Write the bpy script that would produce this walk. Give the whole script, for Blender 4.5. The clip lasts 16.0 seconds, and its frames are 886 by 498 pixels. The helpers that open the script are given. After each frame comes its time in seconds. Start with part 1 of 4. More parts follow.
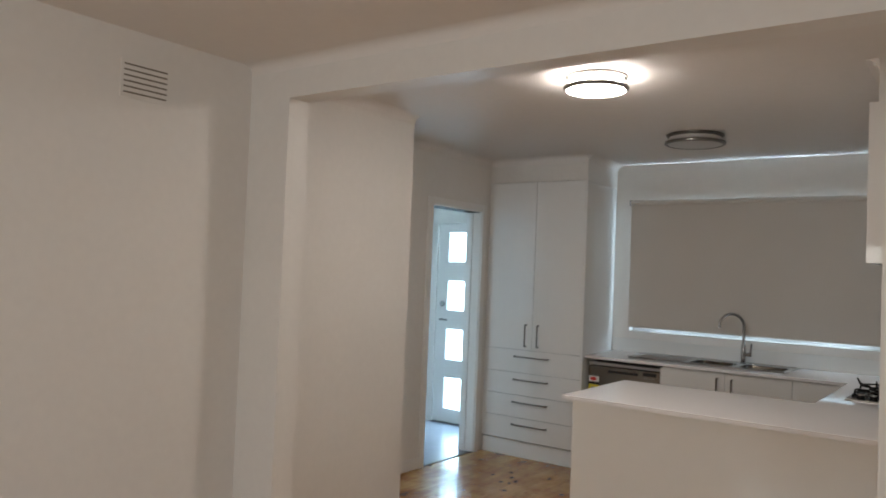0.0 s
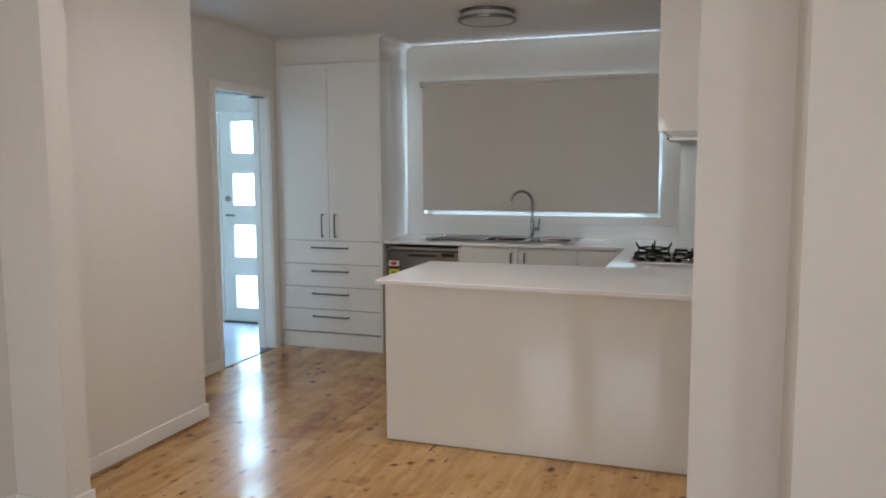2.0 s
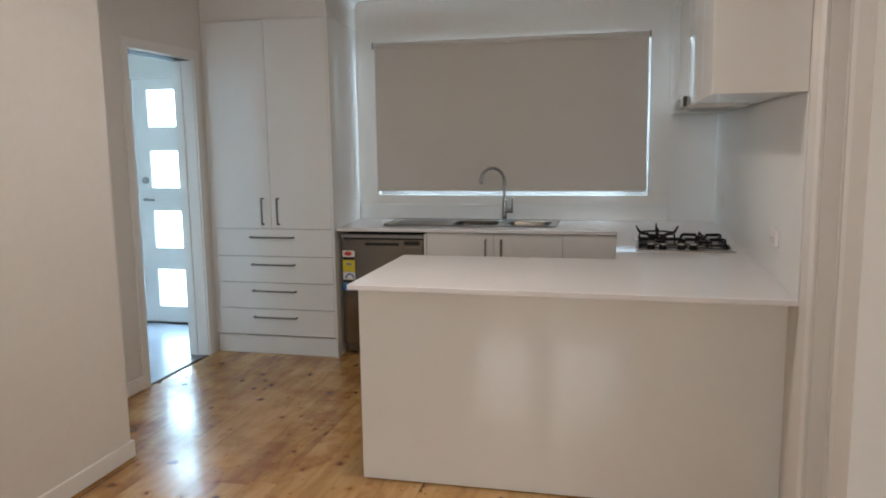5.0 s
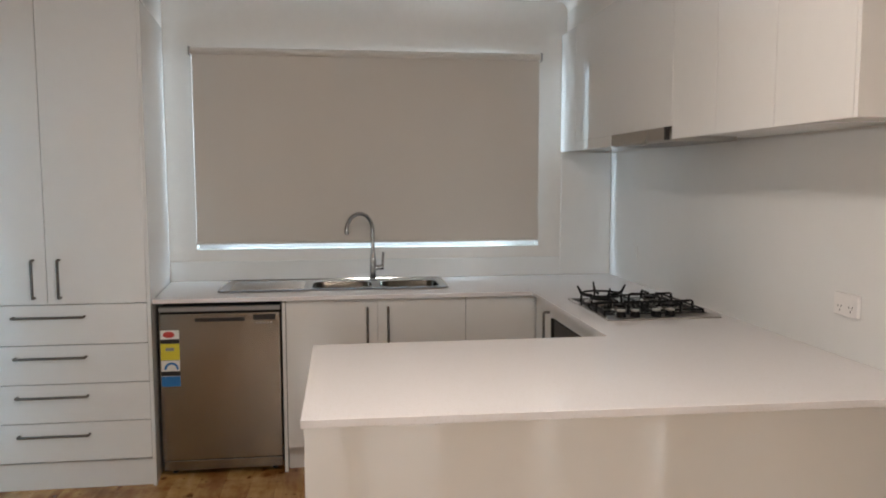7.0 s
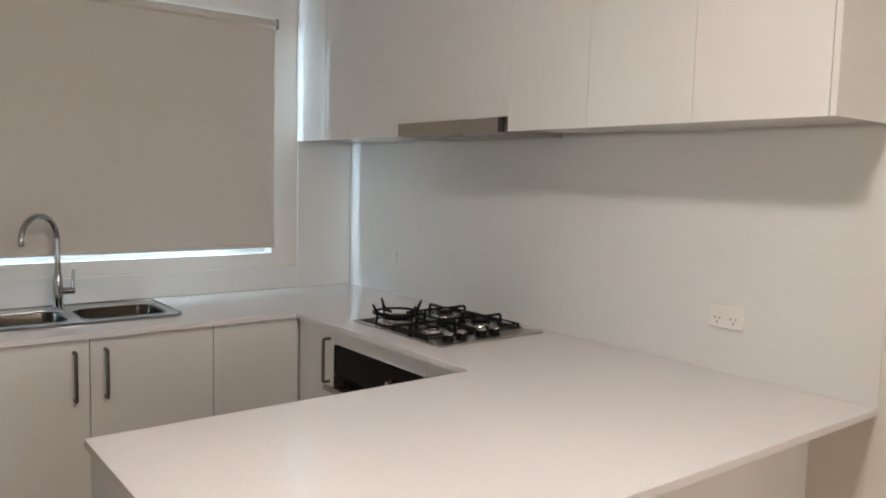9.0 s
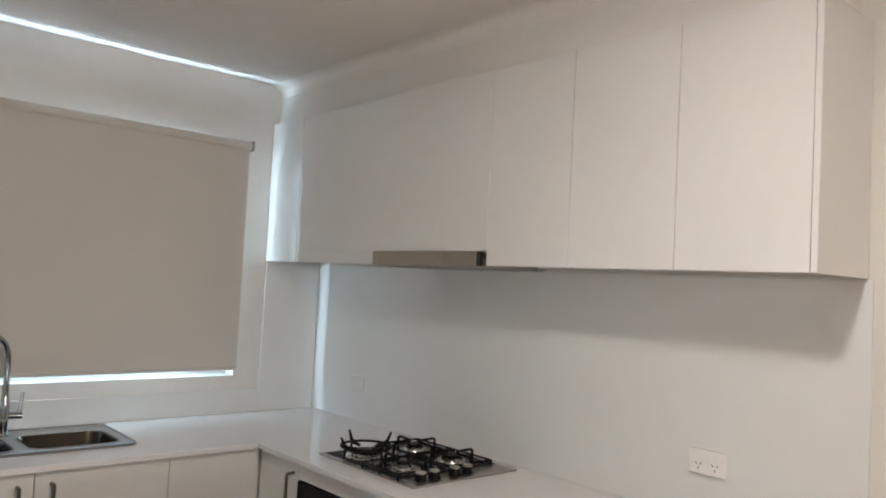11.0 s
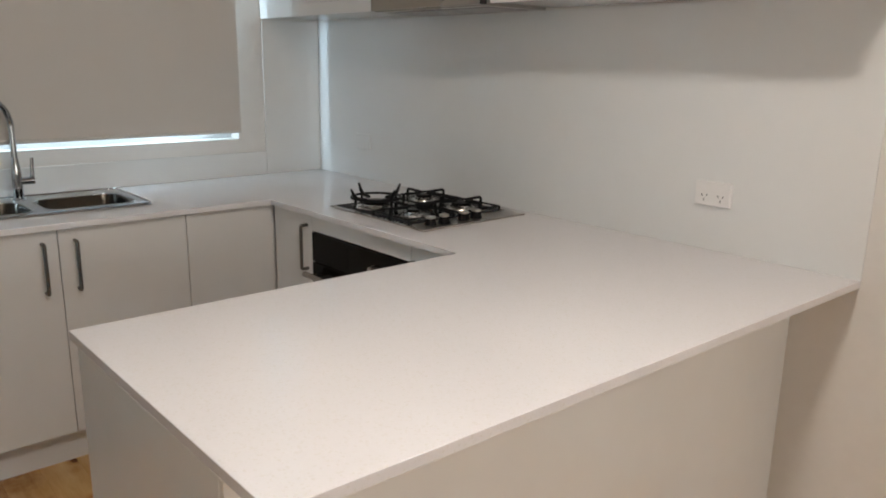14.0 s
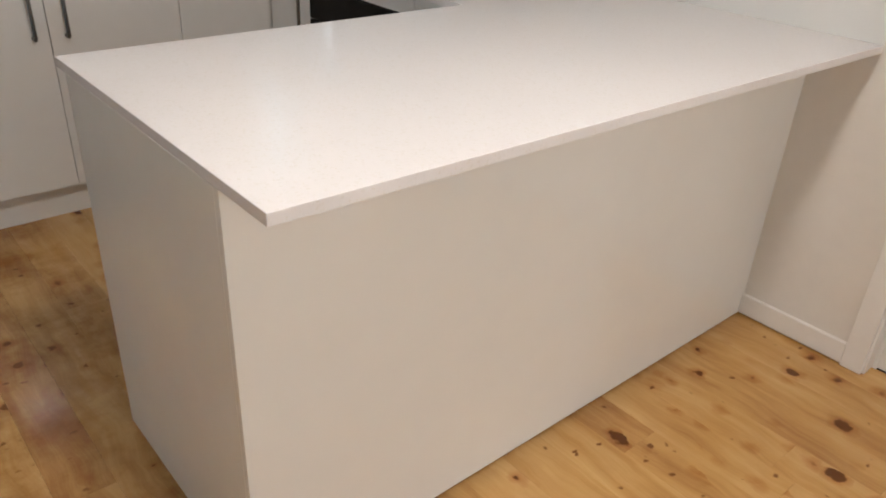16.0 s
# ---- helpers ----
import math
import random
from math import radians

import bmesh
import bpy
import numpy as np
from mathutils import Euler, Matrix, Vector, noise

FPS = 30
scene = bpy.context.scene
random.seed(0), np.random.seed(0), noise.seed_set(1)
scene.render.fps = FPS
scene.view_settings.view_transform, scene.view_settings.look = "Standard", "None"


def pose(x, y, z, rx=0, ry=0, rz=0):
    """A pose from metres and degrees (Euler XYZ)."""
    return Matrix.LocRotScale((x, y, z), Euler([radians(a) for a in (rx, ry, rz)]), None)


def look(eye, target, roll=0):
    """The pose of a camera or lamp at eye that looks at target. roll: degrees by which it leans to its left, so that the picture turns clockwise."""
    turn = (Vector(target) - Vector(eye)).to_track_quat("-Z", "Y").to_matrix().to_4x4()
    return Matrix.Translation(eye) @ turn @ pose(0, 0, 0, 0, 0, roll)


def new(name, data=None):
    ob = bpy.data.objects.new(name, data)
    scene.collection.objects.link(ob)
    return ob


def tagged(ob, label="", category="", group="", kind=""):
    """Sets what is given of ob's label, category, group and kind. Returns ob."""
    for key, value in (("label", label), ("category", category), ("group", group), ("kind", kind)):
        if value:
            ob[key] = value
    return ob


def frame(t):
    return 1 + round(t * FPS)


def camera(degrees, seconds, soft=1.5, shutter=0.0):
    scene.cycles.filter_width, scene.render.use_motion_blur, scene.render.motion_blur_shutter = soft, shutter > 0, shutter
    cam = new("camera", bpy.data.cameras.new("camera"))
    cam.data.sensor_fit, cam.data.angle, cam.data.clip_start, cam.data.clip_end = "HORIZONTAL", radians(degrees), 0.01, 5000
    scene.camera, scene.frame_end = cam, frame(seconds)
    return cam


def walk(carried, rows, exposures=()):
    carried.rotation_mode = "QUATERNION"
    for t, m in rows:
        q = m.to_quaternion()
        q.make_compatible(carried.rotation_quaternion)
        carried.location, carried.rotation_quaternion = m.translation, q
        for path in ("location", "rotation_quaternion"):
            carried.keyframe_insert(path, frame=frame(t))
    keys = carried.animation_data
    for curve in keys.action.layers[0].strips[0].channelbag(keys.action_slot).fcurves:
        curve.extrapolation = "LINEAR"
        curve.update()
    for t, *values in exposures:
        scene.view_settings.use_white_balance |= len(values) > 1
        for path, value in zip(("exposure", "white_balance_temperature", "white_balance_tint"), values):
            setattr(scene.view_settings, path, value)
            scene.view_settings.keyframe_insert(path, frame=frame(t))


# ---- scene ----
cam = camera(60.4, 16.0, soft=1.9)
PATH = [
    (0, (0.349, 0.461, 1.562), (-0.83, 2.076, 1.619), 2.3),
    (0.5, (0.268, 0.511, 1.55), (-0.653, 2.286, 1.58), 1.5),
    (1, (0.192, 0.527, 1.551), (-0.547, 2.385, 1.521), -0.1),
    (1.5, (0.132, 0.535, 1.532), (-0.544, 2.413, 1.415), -0.7),
    (2, (0.12, 0.546, 1.507), (-0.537, 2.423, 1.295), -0.3),
    (2.5, (0.129, 0.535, 1.504), (-0.54, 2.398, 1.211), -0.0),
    (3, (0.131, 0.538, 1.498), (-0.552, 2.388, 1.162), -0.4),
    (3.5, (0.084, 0.574, 1.493), (-0.577, 2.43, 1.148), -0.5),
    (3.7, (0.067, 0.613, 1.499), (-0.578, 2.475, 1.156), -0.8),
    (5.8, (-0.876, 1.676, 1.517), (-1.127, 3.644, 1.263), 0.0),
    (6, (-0.989, 1.774, 1.508), (-1.172, 3.75, 1.255), 0.1),
    (6.5, (-1.249, 2.027, 1.521), (-1.215, 4.014, 1.291), -0.7),
    (7, (-1.434, 2.336, 1.512), (-1.171, 4.31, 1.327), -0.1),
    (7.5, (-1.605, 2.599, 1.497), (-1.002, 4.497, 1.319), 0.1),
    (8, (-1.773, 2.872, 1.482), (-0.909, 4.663, 1.272), 0.3),
    (8.5, (-1.837, 3.148, 1.48), (-0.789, 4.838, 1.271), 1.5),
    (9, (-1.926, 3.316, 1.502), (-0.697, 4.883, 1.316), 1.4),
    (9.5, (-1.965, 3.396, 1.542), (-0.666, 4.913, 1.439), 1.6),
    (10, (-1.966, 3.4, 1.576), (-0.652, 4.908, 1.626), 3.0),
    (10.2, (-1.97, 3.398, 1.59), (-0.651, 4.899, 1.691), 3.1),
    (12.3, (-1.976, 3.399, 1.576), (-0.626, 4.874, 1.622), 1.7),
    (12.5, (-1.974, 3.405, 1.552), (-0.622, 4.88, 1.541), 1.4),
    (13, (-1.964, 3.404, 1.535), (-0.626, 4.883, 1.382), 1.3),
    (13.5, (-1.954, 3.407, 1.507), (-0.641, 4.885, 1.211), 0.9),
    (14, (-1.945, 3.408, 1.474), (-0.664, 4.869, 1.0), 0.9),
    (14.5, (-1.942, 3.407, 1.434), (-0.695, 4.838, 0.803), 1.4),
    (15, (-1.94, 3.405, 1.406), (-0.719, 4.791, 0.638), 2.2),
    (15.5, (-1.943, 3.4, 1.375), (-0.755, 4.74, 0.483), 2.7),
    (16, (-1.944, 3.397, 1.358), (-0.779, 4.704, 0.389), 3.1),
]
walk(cam, [(t, look(eye, target, roll)) for t, eye, target, roll in PATH], exposures=[
    (0.0, -0.49, 6600, 10), (1.5, -0.27, 6360, 9), (3.5, -0.24, 6440, 10), (6.0, -0.19, 6780, 12), (7.0, 0.03, 6850, 13), (8.0, 0.1, 6850, 12.5),
    (10.0, 0.24, 6620, 10.5), (13.0, 0.2, 6560, 10), (14.5, 0.1, 6640, 10), (16.0, 0.35, 6540, 10)])

# ---- world and light ----
world = bpy.data.worlds.new("sky")
world.use_nodes = True
scene.world = world
sky = world.node_tree.nodes.new("ShaderNodeTexSky")
sky.sky_type, sky.sun_disc = 'NISHITA', False
sky.sun_elevation, sky.sun_rotation = radians(35), radians(200)
world.node_tree.links.new(sky.outputs[0], world.node_tree.nodes["Background"].inputs[0])
world.node_tree.nodes["Background"].inputs[1].default_value = 0.1
sun = new("sun", bpy.data.lights.new("sun", "SUN"))
sun.data.energy, sun.data.angle, sun.data.color = 1.0, radians(12), (1.0, 0.96, 0.9)
sun.matrix_world = look((0, -20, 14), (0, 0, 0))

LAMP_POWER = 94.0
LAMP_COLOR = (1.0, 0.93, 0.87)
DAY = (0.60, 0.82, 1.0)
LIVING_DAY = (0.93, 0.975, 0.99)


def daylight(name, at, target, sx, sy, watts, color, spread=180):
    lamp = new(name, bpy.data.lights.new(name, "AREA"))
    lamp.data.shape, lamp.data.size, lamp.data.size_y = "RECTANGLE", sx, sy
    lamp.data.energy, lamp.data.color = watts, color
    lamp.data.spread = radians(spread)
    lamp.matrix_world = look(at, target)
    return lamp


daylight("daylight_kitchen_window", (-1.2525, 7.0, 1.65), (-1.2525, 0, 1.65), 1.9, 1.05, 9, DAY)
# daylight scattered inside the window reveal, let out past the edges of the blind
daylight("daylight_reveal_up", (-1.2525, 6.96, 1.143), (-1.2525, 6.96, 3), 1.9, 0.18, 19, DAY, 70)
daylight("daylight_reveal_east", (-2.205, 6.96, 1.68), (3, 6.96, 1.68), 0.18, 1.0, 11, DAY, 100)
daylight("daylight_reveal_west", (-0.300, 6.96, 1.68), (-5, 6.96, 1.68), 0.18, 1.0, 14, DAY, 100)
daylight("daylight_laundry_door", (-3.97, 7.02, 1.05), (-3.97, 0, 1.05), 0.74, 2.0, 97, (0.5, 0.78, 1.0))
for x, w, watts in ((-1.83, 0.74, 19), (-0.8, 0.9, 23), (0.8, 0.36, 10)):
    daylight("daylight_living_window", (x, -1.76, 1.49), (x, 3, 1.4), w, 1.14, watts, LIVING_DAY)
# added fill from an unseen side opening, brightens the living room
daylight("fill_living_side", (1.81, -0.65, 1.47), (-2, -0.65, 1.35), 1.1, 1.15, 39, LIVING_DAY)


# ---- materials ----
def material(name, color, rough=0.5, metal=0.0, vary=0.06, scale=4.0, fine=60.0, bump=0.0, bump_scale=200.0, stretch=(1, 1, 1), coat=0.0, spec=0.5):
    """A paint-like surface: base colour with slow and fine variation, a little relief."""
    m = bpy.data.materials.new(name)
    m.use_nodes = True
    nt = m.node_tree
    b = nt.nodes["Principled BSDF"]
    b.inputs["Metallic"].default_value = metal
    b.inputs["Coat Weight"].default_value = coat
    b.inputs["Coat Roughness"].default_value = 0.08
    b.inputs["Specular IOR Level"].default_value = spec
    tc = nt.nodes.new("ShaderNodeTexCoord")
    mp = nt.nodes.new("ShaderNodeMapping")
    mp.inputs["Scale"].default_value = stretch
    nt.links.new(tc.outputs["Object"], mp.inputs[0])
    n1, n2 = nt.nodes.new("ShaderNodeTexNoise"), nt.nodes.new("ShaderNodeTexNoise")
    n1.inputs["Scale"].default_value, n2.inputs["Scale"].default_value = scale, fine
    n1.inputs["Detail"].default_value = 4
    for n in (n1, n2):
        nt.links.new(mp.outputs[0], n.inputs["Vector"])
    add = nt.nodes.new("ShaderNodeMath")
    add.operation = "ADD"
    nt.links.new(n1.outputs[0], add.inputs[0])
    nt.links.new(n2.outputs[0], add.inputs[1])
    half = nt.nodes.new("ShaderNodeMath")
    half.operation = "MULTIPLY"
    half.inputs[1].default_value = 0.5
    nt.links.new(add.outputs[0], half.inputs[0])
    ramp = nt.nodes.new("ShaderNodeValToRGB")
    ramp.color_ramp.elements[0].position, ramp.color_ramp.elements[1].position = 0.3, 0.7
    ramp.color_ramp.elements[0].color = (*[c * (1 - vary) for c in color], 1)
    ramp.color_ramp.elements[1].color = (*[min(1, c * (1 + vary)) for c in color], 1)
    nt.links.new(half.outputs[0], ramp.inputs[0])
    nt.links.new(ramp.outputs[0], b.inputs["Base Color"])
    rr = nt.nodes.new("ShaderNodeMapRange")
    rr.inputs["To Min"].default_value, rr.inputs["To Max"].default_value = rough * 0.85, min(1, rough * 1.15)
    nt.links.new(n1.outputs[0], rr.inputs[0])
    nt.links.new(rr.outputs[0], b.inputs["Roughness"])
    if bump:
        nb = nt.nodes.new("ShaderNodeTexNoise")
        nb.inputs["Scale"].default_value = bump_scale
        nt.links.new(mp.outputs[0], nb.inputs["Vector"])
        bp = nt.nodes.new("ShaderNodeBump")
        bp.inputs["Strength"].default_value, bp.inputs["Distance"].default_value = bump, 0.002
        nt.links.new(nb.outputs[0], bp.inputs["Height"])
        nt.links.new(bp.outputs[0], b.inputs["Normal"])
    return m


def glow(name, color, strength):
    m = bpy.data.materials.new(name)
    m.use_nodes = True
    b = m.node_tree.nodes["Principled BSDF"]
    b.inputs["Base Color"].default_value = (0.9, 0.9, 0.9, 1)
    b.inputs["Emission Color"].default_value = (*color, 1)
    b.inputs["Emission Strength"].default_value = strength
    return m


def glass(name, rough):
    m = bpy.data.materials.new(name)
    m.use_nodes = True
    b = m.node_tree.nodes["Principled BSDF"]
    b.inputs["Base Color"].default_value = (0.95, 0.98, 0.98, 1)
    b.inputs["Transmission Weight"].default_value = 1.0
    b.inputs["Roughness"].default_value = rough
    return m


def pine(name, stain=0.0, knotty=1.0, redbrown=0.16):
    """Lacquered knotty pine boards, grain along y, each board with its own tone."""
    m = bpy.data.materials.new(name)
    m.use_nodes = True
    nt = m.node_tree
    b = nt.nodes["Principled BSDF"]

    def node(kind, **sockets):
        n = nt.nodes.new("ShaderNode" + kind)
        for k, v in sockets.items():
            n.inputs[k.replace("_", " ")].default_value = v
        return n

    def link(a, c):
        nt.links.new(a, c)

    def math_node(op, a, c):
        n = nt.nodes.new("ShaderNodeMath")
        n.operation = op
        for i, v in enumerate((a, c)):
            if isinstance(v, (int, float)):
                n.inputs[i].default_value = v
            else:
                link(v, n.inputs[i])
        return n.outputs[0]

    tc, info = node("TexCoord"), node("ObjectInfo")
    shift = node("CombineXYZ")
    link(math_node("MULTIPLY", info.outputs["Random"], 37.0), shift.inputs[0])
    link(math_node("MULTIPLY", info.outputs["Random"], 91.0), shift.inputs[1])
    place = node("VectorMath")
    link(tc.outputs["Object"], place.inputs[0])
    link(shift.outputs[0], place.inputs[1])
    # wandering grain
    warp = node("TexNoise", Scale=2.6, Detail=3.0)
    link(place.outputs[0], warp.inputs["Vector"])
    bent = node("VectorMath")
    bent.operation = "MULTIPLY_ADD"
    link(warp.outputs["Color"], bent.inputs[0])
    bent.inputs[1].default_value = (0.13, 0.3, 0)
    link(place.outputs[0], bent.inputs[2])
    long_ = node("Mapping", Scale=(15, 1.6, 15))
    link(bent.outputs[0], long_.inputs[0])
    grain = node("TexNoise", Scale=1.0, Detail=6.0, Roughness=0.6)
    link(long_.outputs[0], grain.inputs["Vector"])
    fine_map = node("Mapping", Scale=(240, 7, 240))
    link(bent.outputs[0], fine_map.inputs[0])
    fine = node("TexNoise", Scale=1.0, Detail=3.0)
    link(fine_map.outputs[0], fine.inputs["Vector"])
    ramp = node("ValToRGB")
    e = ramp.color_ramp.elements
    e[0].position, e[0].color = 0.27, (0.37, 0.175, 0.058, 1)
    e[1].position, e[1].color = 0.74, (0.68, 0.435, 0.19, 1)
    mid = ramp.color_ramp.elements.new(0.48)
    mid.color = (0.545, 0.312, 0.105, 1)
    mixed = math_node("ADD", math_node("MULTIPLY", grain.outputs[0], 0.85), math_node("MULTIPLY", fine.outputs[0], 0.15))
    tone = math_node("MULTIPLY", math_node("SUBTRACT", info.outputs["Random"], 0.5 - stain * 8), 0.125)
    patch = node("TexNoise", Scale=2.3, Detail=3.0)
    link(bent.outputs[0], patch.inputs["Vector"])
    blotch = math_node("MULTIPLY", math_node("SUBTRACT", patch.outputs[0], 0.5), 0.40)
    link(math_node("ADD", math_node("ADD", mixed, tone), blotch), ramp.inputs[0])
    # red-brown ambering in ragged patches that run across the boards
    amber = node("TexNoise", Scale=4.2, Detail=5.0, Roughness=0.65)
    link(tc.outputs["Object"], amber.inputs["Vector"])
    ragged = node("MapRange")
    ragged.inputs["From Min"].default_value, ragged.inputs["From Max"].default_value = 0.42, 0.66
    link(amber.outputs[0], ragged.inputs[0])
    aged = node("MixRGB")
    aged.blend_type = "MULTIPLY"
    link(math_node("MULTIPLY", ragged.outputs[0], redbrown), aged.inputs[0])
    link(ramp.outputs[0], aged.inputs[1])
    aged.inputs[2].default_value = (0.56, 0.38, 0.24, 1)
    # knots
    kmap = node("Mapping", Scale=(14.0, 11.0, 0.0))
    link(place.outputs[0], kmap.inputs[0])
    wob = node("TexNoise", Scale=26.0, Detail=2.0)
    link(place.outputs[0], wob.inputs["Vector"])
    kbent = node("VectorMath")
    kbent.operation = "MULTIPLY_ADD"
    link(wob.outputs["Color"], kbent.inputs[0])
    kbent.inputs[1].default_value = (0.45, 0.45, 0)
    link(kmap.outputs[0], kbent.inputs[2])
    vor = node("TexVoronoi", Scale=1.0)
    link(kbent.outputs[0], vor.inputs["Vector"])
    sep = node("SeparateColor")
    link(vor.outputs["Color"], sep.inputs[0])
    power = math_node("POWER", sep.outputs[0], 2.4)
    size = node("MapRange")
    size.inputs["From Min"].default_value, size.inputs["From Max"].default_value = 0.05, 1.0
    size.inputs["To Min"].default_value, size.inputs["To Max"].default_value = 0.02, 0.31
    link(power, size.inputs[0])
    inside = math_node("SUBTRACT", size.outputs[0], vor.outputs["Distance"])
    knot = node("MapRange")
    knot.inputs["From Min"].default_value, knot.inputs["From Max"].default_value = -0.015, 0.05
    link(inside, knot.inputs[0])
    halo = node("MapRange")
    halo.inputs["From Min"].default_value, halo.inputs["From Max"].default_value = -0.26, 0.03
    link(inside, halo.inputs[0])
    has = math_node("GREATER_THAN", sep.outputs[0], 0.5)
    m1 = node("MixRGB")
    m1.blend_type = "MULTIPLY"
    link(math_node("MULTIPLY", math_node("MULTIPLY", halo.outputs[0], has), 0.62 * knotty), m1.inputs[0])
    link(aged.outputs[0], m1.inputs[1])
    m1.inputs[2].default_value = (0.60, 0.33, 0.16, 1)
    m2 = node("MixRGB")
    link(math_node("MULTIPLY", math_node("MULTIPLY", knot.outputs[0], has), 0.94 * knotty), m2.inputs[0])
    link(m1.outputs[0], m2.inputs[1])
    m2.inputs[2].default_value = (0.11, 0.032, 0.005, 1)
    # small dark specks
    smap = node("Mapping", Scale=(26.0, 30.0, 0.0))
    link(place.outputs[0], smap.inputs[0])
    sbent = node("VectorMath")
    sbent.operation = "MULTIPLY_ADD"
    link(wob.outputs["Color"], sbent.inputs[0])
    sbent.inputs[1].default_value = (0.9, 1.0, 0)
    link(smap.outputs[0], sbent.inputs[2])
    sv = node("TexVoronoi", Scale=1.0)
    link(sbent.outputs[0], sv.inputs["Vector"])
    ssep = node("SeparateColor")
    link(sv.outputs["Color"], ssep.inputs[0])
    cluster = node("TexNoise", Scale=3.2, Detail=1.0)
    link(place.outputs[0], cluster.inputs["Vector"])
    some = math_node("GREATER_THAN", math_node("MULTIPLY", ssep.outputs[0], cluster.outputs[0]), 0.445)
    dot = node("MapRange")
    dot.inputs["From Min"].default_value, dot.inputs["From Max"].default_value = 0.26, 0.12
    link(sv.outputs["Distance"], dot.inputs[0])
    m3 = node("MixRGB")
    link(math_node("MULTIPLY", math_node("MULTIPLY", dot.outputs[0], some), 0.85 * knotty), m3.inputs[0])
    link(m2.outputs[0], m3.inputs[1])
    m3.inputs[2].default_value = (0.13, 0.04, 0.010, 1)
    link(m3.outputs[0], b.inputs["Base Color"])
    smear = node("TexNoise", Scale=5.0, Detail=3.0)
    link(tc.outputs["Object"], smear.inputs["Vector"])
    rr = node("MapRange")
    rr.inputs["To Min"].default_value, rr.inputs["To Max"].default_value = 0.085, 0.17
    link(smear.outputs[0], rr.inputs[0])
    b.inputs["Roughness"].default_value = 0.27
    b.inputs["Specular IOR Level"].default_value = 0.15
    b.inputs["Coat Weight"].default_value = 0.55
    link(rr.outputs[0], b.inputs["Coat Roughness"])
    bp = node("Bump", Strength=0.12, Distance=0.001)
    link(mixed, bp.inputs["Height"])
    link(bp.outputs[0], b.inputs["Normal"])
    return m


def stone_top(name):
    """Pale engineered stone with fine grey flecks."""
    m = material(name, (0.79, 0.768, 0.77), 0.05, vary=0.015, scale=3, fine=90)
    nt = m.node_tree
    b = nt.nodes["Principled BSDF"]
    old = b.inputs["Base Color"].links[0].from_socket
    tc = nt.nodes.new("ShaderNodeTexCoord")
    v = nt.nodes.new("ShaderNodeTexVoronoi")
    v.inputs["Scale"].default_value = 260
    nt.links.new(tc.outputs["Object"], v.inputs["Vector"])
    sep = nt.nodes.new("ShaderNodeSeparateColor")
    nt.links.new(v.outputs["Color"], sep.inputs[0])
    ramp = nt.nodes.new("ShaderNodeValToRGB")
    ramp.color_ramp.elements[0].position, ramp.color_ramp.elements[1].position = 0.86, 0.98
    nt.links.new(sep.outputs[0], ramp.inputs[0])
    mix = nt.nodes.new("ShaderNodeMixRGB")
    mix.inputs[2].default_value = (0.75, 0.722, 0.70, 1)
    nt.links.new(ramp.outputs[0], mix.inputs[0])
    nt.links.new(old, mix.inputs[1])
    nt.links.new(mix.outputs[0], b.inputs["Base Color"])
    return m


WALL = material("wall_paint", (0.74, 0.712, 0.675), 0.5, vary=0.025, scale=1.5, fine=25, bump=0.08, bump_scale=260)
CEIL = material("ceiling_paint", (0.735, 0.698, 0.66), 0.7, vary=0.02, scale=1.2, fine=20, bump=0.06, bump_scale=300)
TRIM = material("trim_gloss_paint", (0.80, 0.78, 0.755), 0.42, vary=0.02, scale=3, fine=30, bump=0.04, bump_scale=90)
CAB = material("white_laminate", (0.775, 0.762, 0.742), 0.045, vary=0.012, scale=2, fine=20)
GLOSSPANEL = material("gloss_panel", (0.82, 0.812, 0.785), 0.045, vary=0.015, scale=2, fine=12, spec=0.8)
SPLASH = material("gloss_splashback", (0.76, 0.76, 0.745), 0.36, vary=0.012, scale=2, fine=10)
SPLASHLOW = material("gloss_upstand", (0.76, 0.76, 0.745), 0.13, vary=0.012, scale=2, fine=10)
STONE = stone_top("engineered_stone")
PINE = pine("knotty_pine")
# two darker pines with stronger red-brown patches, for living room and west kitchen
PINE_DARKER = pine("knotty_pine_darker", -0.12, 1.0, 0.5)
PINE_REDBROWN = pine("knotty_pine_redbrown", -0.055, 0.85, 0.85)
PINE_CROSS = pine("plain_pine", 0.16, 0.0)
SUB = material("subfloor", (0.06, 0.035, 0.02), 0.8, vary=0.2)
STEEL = material("brushed_steel", (0.44, 0.41, 0.375), 0.27, 1.0, vary=0.03, scale=1.5, fine=220)
DWSTEEL = material("dishwasher_steel", (0.27, 0.24, 0.205), 0.22, 1.0, vary=0.03, scale=1.2, fine=200)
BURNER = material("polished_burner_steel", (0.55, 0.54, 0.53), 0.22, 1.0, vary=0.05, fine=120)
TRAY = material("dark_polished_steel", (0.20, 0.195, 0.185), 0.24, 1.0, vary=0.08, scale=9, fine=140)
SINK = material("sink_steel", (0.37, 0.365, 0.355), 0.3, 1.0, vary=0.05, scale=6, fine=160)
# steel darkened so its colour carries the shade inside the sink bowls
BOWLSHADE = material("shaded_bowl_steel", (0.06, 0.053, 0.045), 0.22, 1.0, vary=0.06, scale=6, fine=160)
CHROME = material("chrome", (0.38, 0.38, 0.38), 0.06, 1.0, vary=0.02)
NICKEL = material("brushed_nickel", (0.19, 0.178, 0.162), 0.3, 1.0, vary=0.05, fine=150)
